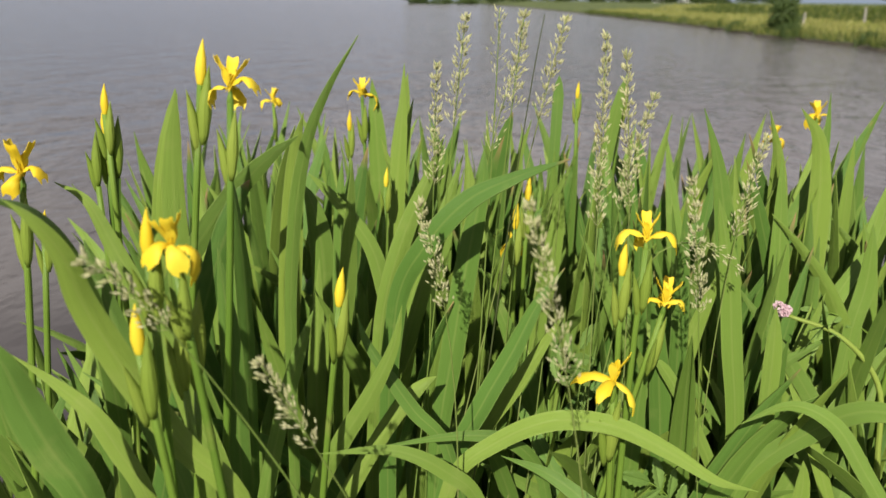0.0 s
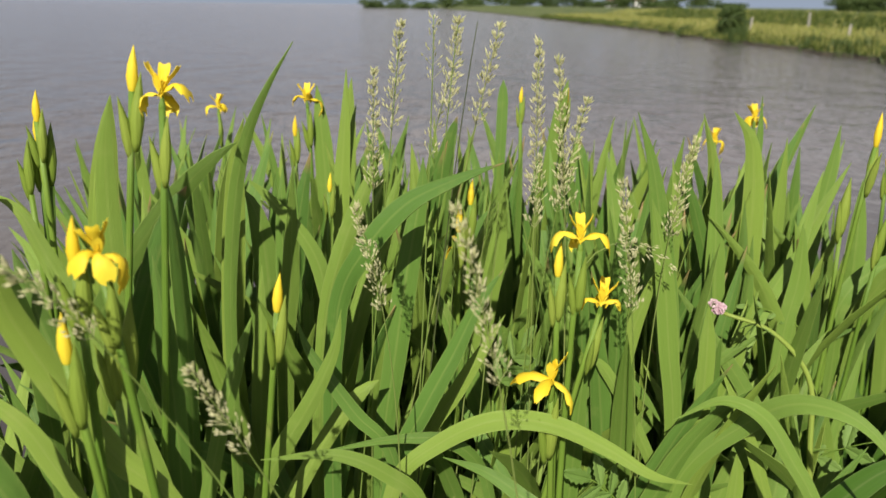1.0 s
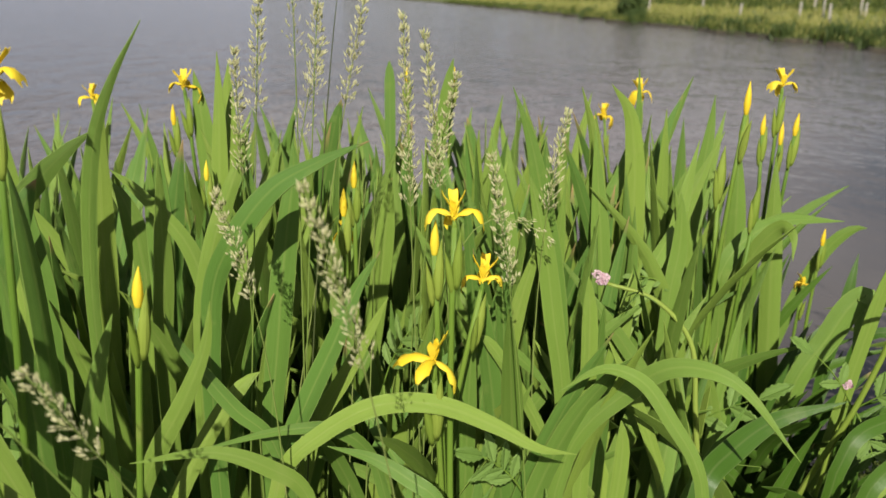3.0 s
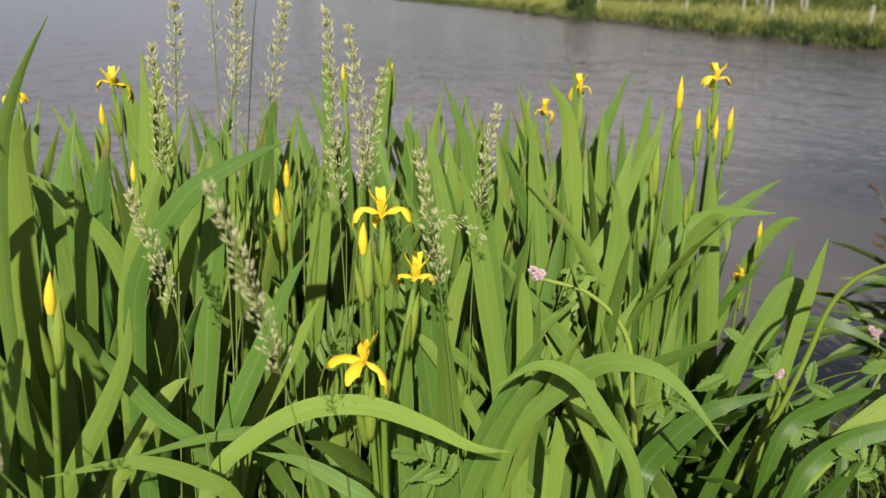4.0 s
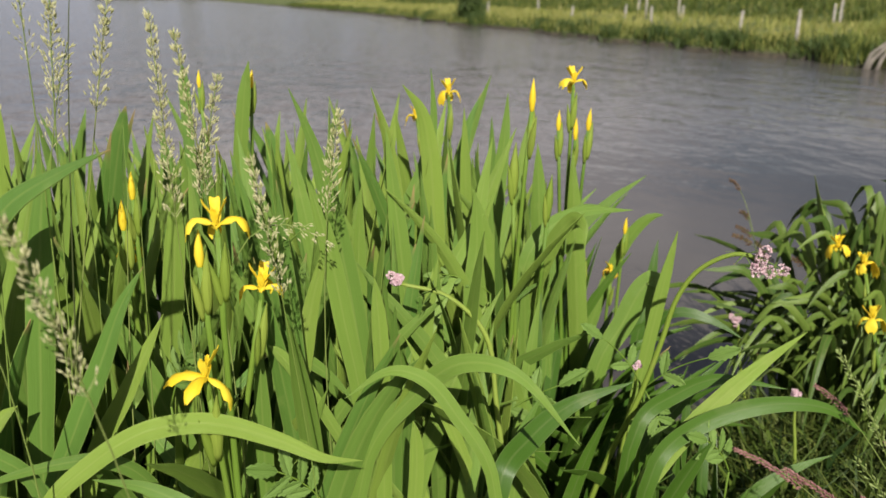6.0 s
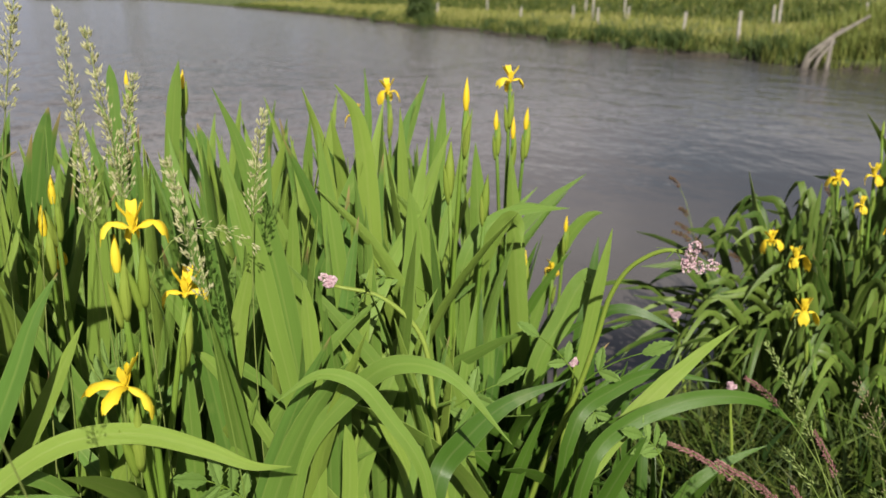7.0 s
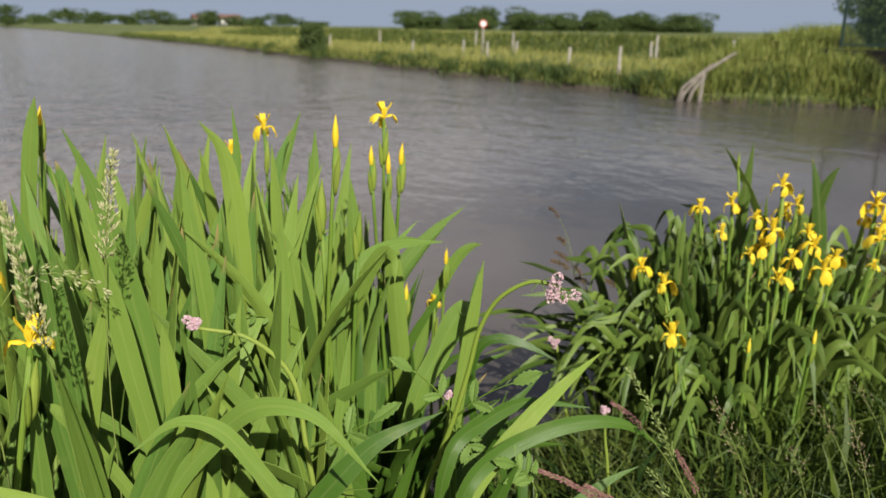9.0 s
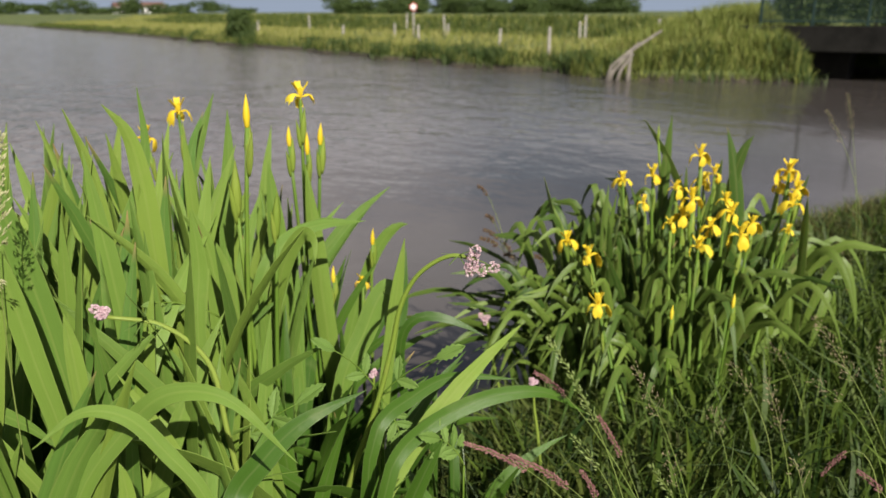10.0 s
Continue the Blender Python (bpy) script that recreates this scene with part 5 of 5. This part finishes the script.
stalk((1.024, 1.607, 0.000), (1.062, 1.590, 0.934), 'spathe', 0, 1.00)
stalk((1.530, 2.079, 0.000), (1.523, 2.083, 0.689), 'bud', 0, 0.90)
stalk((1.405, 2.034, 0.000), (1.376, 2.049, 0.607), 'bud', 0, 0.90)
stalk((1.510, 2.091, 0.000), (1.495, 2.099, 0.522), 'spent', 70, 0.85)
stalk((0.380, 2.042, 0.000), (0.479, 2.037, 1.148), 'bud', 0, 0.80)
stalk((0.368, 1.967, 0.000), (0.360, 1.968, 1.156), 'bud', 0, 0.70)
# flowering stems of the second stand
stalk((2.555, 1.698, 0.000), (2.629, 1.827, 0.854), 'open', 0, 1.00)
stalk((2.405, 1.785, 0.000), (2.424, 1.974, 0.764), 'open', 60, 0.85)
stalk((2.447, 1.738, 0.000), (2.492, 1.904, 0.788), 'open', 20, 1.00)
stalk((2.409, 1.596, 0.000), (2.506, 1.740, 0.736), 'open', -20, 1.05)
stalk((2.634, 1.758, 0.000), (2.718, 1.876, 0.743), 'open', 30, 0.95)
stalk((2.529, 1.615, 0.000), (2.650, 1.722, 0.713), 'open', 0, 0.85)
stalk((2.441, 1.535, 0.000), (2.586, 1.642, 0.699), 'open', 45, 0.95)
stalk((2.381, 1.483, 0.000), (2.566, 1.585, 0.645), 'open', 0, 1.05)
stalk((2.313, 1.501, 0.000), (2.451, 1.650, 0.606), 'open', 20, 0.95)
stalk((2.745, 1.609, 0.000), (2.882, 1.661, 0.803), 'open', 10, 1.10)
stalk((2.686, 1.577, 0.000), (2.852, 1.616, 0.697), 'open', 50, 1.05)
stalk((2.771, 1.659, 0.000), (2.906, 1.714, 0.742), 'open', 0, 0.80)
stalk((2.153, 1.609, 0.000), (2.130, 1.904, 0.611), 'open', 40, 0.90)
stalk((2.102, 1.509, 0.000), (2.115, 1.784, 0.596), 'open', 0, 0.90)
stalk((2.010, 1.414, 0.000), (2.039, 1.650, 0.492), 'open', 10, 1.05)
stalk((2.288, 1.536, 0.000), (2.391, 1.719, 0.672), 'open', 0, 0.60)
stalk((2.352, 1.663, 0.000), (2.405, 1.850, 0.712), 'open', 20, 0.70)
stalk((2.564, 1.523, 0.000), (2.768, 1.561, 0.630), 'open', 30, 0.60)
stalk((2.610, 1.706, 0.000), (2.700, 1.819, 0.786), 'open', 20, 0.80)
stalk((2.389, 1.602, 0.000), (2.490, 1.758, 0.676), 'open', -15, 0.90)
stalk((2.364, 1.522, 0.000), (2.509, 1.658, 0.658), 'open', 40, 0.85)
stalk((2.495, 1.539, 0.000), (2.664, 1.621, 0.656), 'open', 10, 0.80)
stalk((2.746, 1.597, 0.000), (2.900, 1.635, 0.738), 'open', -20, 0.90)
stalk((2.514, 1.733, 0.000), (2.582, 1.880, 0.733), 'open', 10, 0.80)
stalk((2.223, 1.531, 0.000), (2.222, 1.532, 0.484), 'bud', 0, 0.80)
stalk((2.360, 1.444, 0.000), (2.367, 1.434, 0.522), 'bud', 0, 0.80)
stalk((2.719, 1.953, 0.000), (2.642, 2.036, 0.913), 'spathe', 0, 0.60)
leaf((2.756, 1.910, 0.000), (2.691, 1.984, 0.743), (2.607, 2.073, 0.942), 0.029, 0)
leaf((2.673, 2.004, 0.000), (2.667, 2.010, 0.762), (2.673, 2.004, 0.961), 0.038, 0)
leaf((2.747, 1.760, 0.000), (2.739, 1.770, 0.794), (2.716, 1.799, 0.934), 0.048, 0)
leaf((2.762, 1.742, 0.000), (2.748, 1.759, 0.834), (2.770, 1.730, 0.912), 0.036, 0)
leaf((2.807, 1.502, 0.000), (2.795, 1.521, 0.645), (2.793, 1.523, 0.738), 0.031, 0)
# grasses that stand among the flags
grass_stalk((0.019, 1.174, 0.000), (0.125, 1.190, 1.177), (0.138, 1.192, 1.319), 'pale', 1.0)
grass_stalk((0.138, 1.172, 0.000), (0.183, 1.176, 1.240), (0.184, 1.176, 1.327), 'thin', 0.5)
grass_stalk((0.117, 1.171, 0.000), (0.206, 1.178, 1.202), (0.218, 1.179, 1.324), 'pale', 1.0)
grass_stalk((0.018, 1.221, 0.000), (0.247, 1.230, 1.179), (0.278, 1.230, 1.318), 'pale', 1.0)
grass_stalk((0.355, 1.177, 0.000), (0.334, 1.178, 1.039), (0.329, 1.179, 1.300), 'pale', 1.0)
grass_stalk((0.383, 1.175, 0.000), (0.376, 1.175, 1.073), (0.356, 1.177, 1.275), 'pale', 1.0)
grass_stalk((0.337, 1.219, 0.000), (0.372, 1.216, 1.055), (0.407, 1.212, 1.217), 'pale', 1.0)
grass_stalk((0.566, 1.224, 0.000), (0.547, 1.228, 1.010), (0.571, 1.222, 1.160), 'pale', 1.0)
grass_stalk((0.074, 1.212, 0.000), (0.093, 1.216, 1.084), (0.096, 1.216, 1.252), 'pale', 1.0)
grass_stalk((0.116, 1.017, 0.000), (0.126, 1.018, 0.965), (0.093, 1.012, 1.100), 'pale', 1.0)
grass_stalk((0.381, 0.882, 0.000), (0.015, 0.751, 0.915), (-0.028, 0.733, 1.010), 'pale', 1.0)
grass_stalk((0.518, 1.061, 0.000), (0.461, 1.066, 0.954), (0.436, 1.068, 1.129), 'pale', 1.0)
grass_stalk((0.308, 0.885, 0.000), (-0.102, 0.704, 1.055), (-0.155, 0.673, 1.129), 'pale', 0.8)
grass_stalk((0.115, 1.139, 0.000), (0.226, 1.154, 1.194), (0.244, 1.156, 1.320), 'bare', 0.0)
grass_stalk((0.330, 0.800, 0.000), (0.268, 0.780, 0.985), (0.222, 0.770, 1.165), 'pale', 0.75)
grass_stalk((0.359, 1.193, 0.000), (0.459, 1.187, 1.005), (0.548, 1.176, 0.964), 'thin', 0.6)
grass_stalk((0.065, 1.253, 0.000), (0.177, 1.274, 1.125), (0.214, 1.279, 1.257), 'thin', 0.7)
grass_stalk((0.190, 1.226, 0.000), (0.259, 1.234, 0.961), (0.271, 1.235, 1.054), 'bare', 0.0)
grass_stalk((0.215, 1.230, 0.000), (0.280, 1.236, 0.959), (0.283, 1.236, 1.053), 'bare', 0.0)
grass_stalk((0.290, 1.238, 0.000), (0.343, 1.240, 0.953), (0.346, 1.240, 1.049), 'bare', 0.0)
grass_stalk((0.140, 1.218, 0.000), (0.217, 1.229, 0.965), (0.217, 1.229, 1.058), 'bare', 0.0)
grass_stalk((0.340, 1.240, 0.000), (0.385, 1.240, 0.950), (0.391, 1.240, 1.047), 'bare', 0.0)
# grasses on the bank
grass_stalk((1.551, 0.939, 0.000), (1.460, 1.027, 0.575), (1.391, 1.088, 0.739), 'green', 1.0)
grass_stalk((1.429, 0.929, 0.000), (1.305, 1.029, 0.516), (1.217, 1.092, 0.564), 'red', 1.2)
grass_stalk((1.479, 0.874, 0.000), (1.371, 0.973, 0.480), (1.284, 1.045, 0.543), 'red', 1.2)
grass_stalk((1.676, 0.892, 0.000), (1.453, 1.101, 0.591), (1.408, 1.139, 0.636), 'red', 0.8)
grass_stalk((1.616, 0.939, 0.000), (1.535, 1.024, 0.474), (1.502, 1.056, 0.552), 'red', 1.0)
grass_stalk((1.736, 0.947, 0.000), (1.654, 1.043, 0.518), (1.615, 1.085, 0.624), 'brown', 1.0)
grass_stalk((1.489, 0.930, 0.000), (1.436, 0.981, 0.438), (1.415, 1.001, 0.489), 'red', 1.0)
grass_stalk((1.520, 0.899, 0.000), (1.437, 0.980, 0.499), (1.397, 1.017, 0.563), 'green', 0.7)
grass_stalk((1.619, 0.852, 0.000), (1.567, 0.914, 0.430), (1.536, 0.949, 0.495), 'green', 0.7)
grass_stalk((2.285, 0.794, 0.000), (2.206, 0.947, 0.469), (2.148, 1.047, 0.629), 'brown', 1.2)
grass_stalk((1.992, 0.921, 0.000), (1.965, 0.963, 0.403), (1.937, 1.005, 0.543), 'brown', 1.0)
grass_stalk((2.040, 1.032, 0.000), (2.005, 1.082, 0.449), (1.971, 1.129, 0.526), 'brown', 0.6)
grass_stalk((1.924, 1.025, 0.000), (1.891, 1.069, 0.387), (1.873, 1.093, 0.452), 'brown', 0.6)
grass_stalk((2.172, 0.798, 0.000), (2.104, 0.925, 0.478), (2.067, 0.988, 0.516), 'brown', 0.6)
grass_stalk((1.850, 0.767, 0.000), (1.820, 0.817, 0.422), (1.809, 0.835, 0.478), 'brown', 0.8)
grass_stalk((1.946, 0.568, 0.000), (1.883, 0.701, 0.453), (1.864, 0.738, 0.482), 'red', 1.0)
grass_stalk((1.993, 0.709, 0.000), (1.941, 0.806, 0.463), (1.923, 0.840, 0.399), 'red', 1.0)
grass_stalk((4.187, 2.119, 0.000), (4.110, 2.248, 0.709), (4.063, 2.322, 0.853), 'brown', 1.0)
grass_stalk((4.352, 2.232, 0.000), (4.300, 2.321, 0.740), (4.277, 2.358, 0.918), 'brown', 1.0)
grass_stalk((1.713, 0.973, 0.000), (1.687, 1.004, 0.362), (1.669, 1.026, 0.436), 'brown', 0.6)
grass_stalk((2.265, 1.050, 0.000), (2.208, 1.139, 0.448), (2.183, 1.177, 0.501), 'brown', 0.6)
grass_stalk((2.249, 0.862, 0.000), (2.232, 0.898, 0.469), (2.219, 0.923, 0.602), 'brown', 0.8)
# valerian
valerian((0.909, 1.267, 0.000), [(0.846, 1.291, 0.596), (0.824, 1.299, 0.742), (0.761, 1.321, 0.812), (0.682, 1.343, 0.836)], 0.028)
valerian((0.999, 1.357, 0.000), [(1.078, 1.314, 0.389), (1.136, 1.282, 0.587), (1.161, 1.268, 0.697), (1.179, 1.256, 0.790), (1.208, 1.238, 0.848), (1.255, 1.206, 0.882), (1.290, 1.180, 0.877)], 0.042)
valerian((1.924, 1.928, 0.000), [(1.920, 1.930, 0.025), (1.890, 1.953, 0.183), (1.867, 1.970, 0.358)], 0.032)
valerian((1.098, 1.350, 0.000), [(1.141, 1.328, 0.516), (1.147, 1.325, 0.567), (1.149, 1.324, 0.619)], 0.012)
valerian((1.686, 1.429, 0.000), [(1.664, 1.446, 0.285), (1.657, 1.452, 0.349), (1.654, 1.454, 0.415)], 0.018)
# toothed compound leaves
herb_leaf((0.880, 1.429, 0.470), (1.000, 1.358, 0.584), 2, 1.05)
herb_leaf((1.151, 1.300, 0.584), (1.232, 1.218, 0.679), 1, 0.95)
herb_leaf((1.145, 1.303, 0.596), (1.062, 1.311, 0.699), 1, 0.85)
herb_leaf((1.144, 1.281, 0.591), (1.163, 1.236, 0.509), 3, 0.70)
herb_leaf((1.237, 1.130, 0.491), (1.184, 1.130, 0.564), 3, 0.80)
herb_leaf((0.287, 1.287, 0.686), (0.332, 1.259, 0.797), 3, 0.80)
herb_leaf((0.513, 1.181, 0.529), (0.441, 1.158, 0.619), 3, 0.90)
herb_leaf((0.905, 1.507, 0.732), (0.787, 1.506, 0.787), 3, 0.40)

# ---- the rest of the stands: leaves of every length between the ones above ----
FILL = random.Random(23)


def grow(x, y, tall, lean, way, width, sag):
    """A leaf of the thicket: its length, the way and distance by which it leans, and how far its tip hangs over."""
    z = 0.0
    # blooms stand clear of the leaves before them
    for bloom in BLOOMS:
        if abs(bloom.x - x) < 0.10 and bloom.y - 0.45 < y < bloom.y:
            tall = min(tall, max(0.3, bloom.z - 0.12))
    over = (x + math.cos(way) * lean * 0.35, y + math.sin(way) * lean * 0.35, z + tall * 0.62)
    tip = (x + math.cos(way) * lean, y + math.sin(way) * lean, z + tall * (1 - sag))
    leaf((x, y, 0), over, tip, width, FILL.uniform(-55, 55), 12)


for k in range(470):
    x, y = FILL.uniform(-0.95, 1.42), FILL.uniform(1.24, 2.35)
    edge = max(0.0, min(1.0, (x - 0.09 + 0.53 * y) / 0.35, (0.43 + 0.495 * y - x) / 0.32))
    tall = FILL.uniform(0.78, 1.08) * (0.42 + 0.58 * edge)
    bowed = k % 4 == 0
    grow(x, y, tall, FILL.uniform(0.22, 0.42) if bowed else FILL.uniform(0.02, 0.24), FILL.uniform(0, 6.28), FILL.uniform(0.022, 0.044), 0.14 if bowed else 0.0)
for k in range(170):
    x, y = FILL.uniform(-0.75, 1.2), FILL.uniform(1.5, 2.35)
    edge = max(0.0, min(1.0, (x - 0.09 + 0.53 * y) / 0.35, (0.43 + 0.495 * y - x) / 0.32))
    grow(x, y, FILL.uniform(0.90, 1.07) * (0.42 + 0.58 * edge), FILL.uniform(0.02, 0.25), FILL.uniform(0, 6.28), FILL.uniform(0.030, 0.048), 0.0)
for k in range(190):
    x, y = FILL.uniform(-0.8, 1.25), FILL.uniform(1.15, 2.1)
    grow(x, y, FILL.uniform(0.42, 0.78), FILL.uniform(0.08, 0.46), FILL.uniform(0, 6.28), FILL.uniform(0.024, 0.042), 0.05)
for k in range(44):
    x, y = FILL.uniform(-0.75, 1.25), FILL.uniform(0.98, 1.25)
    grow(x, y, FILL.uniform(0.42, 0.60) + (0.15 if x < -0.2 else 0), FILL.uniform(0.03, 0.25), FILL.uniform(0, 6.28), FILL.uniform(0.020, 0.034), 0.05)
for k in range(30):
    x, y = FILL.uniform(-0.95, -0.32), FILL.uniform(0.92, 1.25)
    grow(x, y, FILL.uniform(0.62, 0.90), FILL.uniform(0.03, 0.25), FILL.uniform(1.5, 4.5), FILL.uniform(0.028, 0.046), 0.0)
# lower leaves at the end of the large stand, hanging to the water
for k in range(18):
    x, y = FILL.uniform(1.0, 1.36), FILL.uniform(1.2, 2.2)
    grow(x, y, FILL.uniform(0.25, 0.55), FILL.uniform(0.05, 0.35), FILL.uniform(-1.2, 1.4), FILL.uniform(0.016, 0.034), 0.10)
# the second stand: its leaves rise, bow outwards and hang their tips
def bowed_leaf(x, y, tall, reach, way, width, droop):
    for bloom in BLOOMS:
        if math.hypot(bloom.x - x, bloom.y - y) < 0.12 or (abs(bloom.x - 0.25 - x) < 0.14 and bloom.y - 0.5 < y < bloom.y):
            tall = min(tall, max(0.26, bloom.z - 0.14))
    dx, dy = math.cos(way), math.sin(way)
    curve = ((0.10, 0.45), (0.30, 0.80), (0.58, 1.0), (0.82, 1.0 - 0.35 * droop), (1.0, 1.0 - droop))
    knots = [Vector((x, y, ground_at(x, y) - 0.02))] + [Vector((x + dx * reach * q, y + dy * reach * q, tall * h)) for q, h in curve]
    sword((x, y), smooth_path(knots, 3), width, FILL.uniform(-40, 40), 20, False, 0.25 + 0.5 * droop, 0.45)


for k in range(200):
    a, q = FILL.uniform(0, 6.283), FILL.random() ** 0.6
    x, y = 2.60 + math.cos(a) * q * 0.50, 1.94 + math.sin(a) * q * 0.34
    out = 0.05 + q * FILL.uniform(0.10, 0.34)
    bowed_leaf(x, y, FILL.uniform(0.42, 0.72) * (1.08 - 0.22 * q), out, a + FILL.uniform(-0.8, 0.8), FILL.uniform(0.018, 0.036), FILL.choice((0.0, 0.0, 0.08, 0.2, 0.4)))
for k in range(46):
    x, y = FILL.uniform(2.25, 3.0), FILL.uniform(1.75, 2.1)
    grow(x, y, FILL.uniform(0.55, 0.78), FILL.uniform(0.03, 0.16), FILL.uniform(0, 6.28), FILL.uniform(0.020, 0.034), 0.0)
for k in range(50):
    x, y = FILL.uniform(2.1, 3.0), FILL.uniform(1.52, 1.80)
    bowed_leaf(x, y, FILL.uniform(0.28, 0.52), FILL.uniform(0.06, 0.28), FILL.uniform(2.2, 6.8), FILL.uniform(0.018, 0.036), FILL.choice((0.0, 0.15, 0.35, 0.55)))
# leaves bowing over the water towards the large stand
for k in range(26):
    x, y = FILL.uniform(2.05, 2.35), FILL.uniform(1.55, 2.1)
    bowed_leaf(x, y, FILL.uniform(0.26, 0.50), FILL.uniform(0.25, 0.48), FILL.uniform(2.6, 3.9), FILL.uniform(0.014, 0.028), FILL.uniform(0.15, 0.6))
# long narrow leaves that hang over the water
for k in range(22):
    x, y = 2.15 + FILL.uniform(-0.15, 0.25), 2.05 + FILL.uniform(-0.25, 0.25)
    grow(x, y, FILL.uniform(0.38, 0.58), FILL.uniform(0.3, 0.55), FILL.uniform(1.9, 3.6), FILL.uniform(0.010, 0.020), FILL.uniform(0.15, 0.5))

for k in range(9):
    x, y = 2.50 + FILL.uniform(-0.35, 0.5), 2.33 + FILL.uniform(-0.15, 0.15)
    way = FILL.uniform(1.6, 3.3)
    reach = FILL.uniform(0.15, 0.36)
    h = FILL.uniform(0.34, 0.58)
    grass_stalk((x, y, 0), (x + math.cos(way) * reach * .82, y + math.sin(way) * reach * .82, h), (x + math.cos(way) * reach, y + math.sin(way) * reach, h + 0.03), "sedge", 0.8)


def stone(x, y, size, seed):
    bm = bmesh.new()
    bmesh.ops.create_icosphere(bm, subdivisions=3, radius=size)
    for v in bm.verts:
        v.co *= 1 + 0.25 * noise.noise(v.co * 9 / size * 0.1 + Vector((seed, 0, 0)))
        v.co.z *= 0.6
    me = bpy.data.meshes.new("stone")
    bm.to_mesh(me)
    bm.free()
    me.materials.append(M_STONE)
    me.polygons.foreach_set("use_smooth", [True] * len(me.polygons))
    ob = new("stone", me)
    ob.location = (x, y, ground_at(x, y) + size * 0.25)
    tagged(ob, "small brown stone at the muddy water edge", "stone", "stones at the water")


for k in range(6):
    stone(1.72 + 0.09 * k + 0.03 * math.sin(k * 3), 1.62 + 0.05 * math.sin(k * 2.2) + 0.02 * k, 0.03 + 0.012 * math.sin(k * 1.7), k)
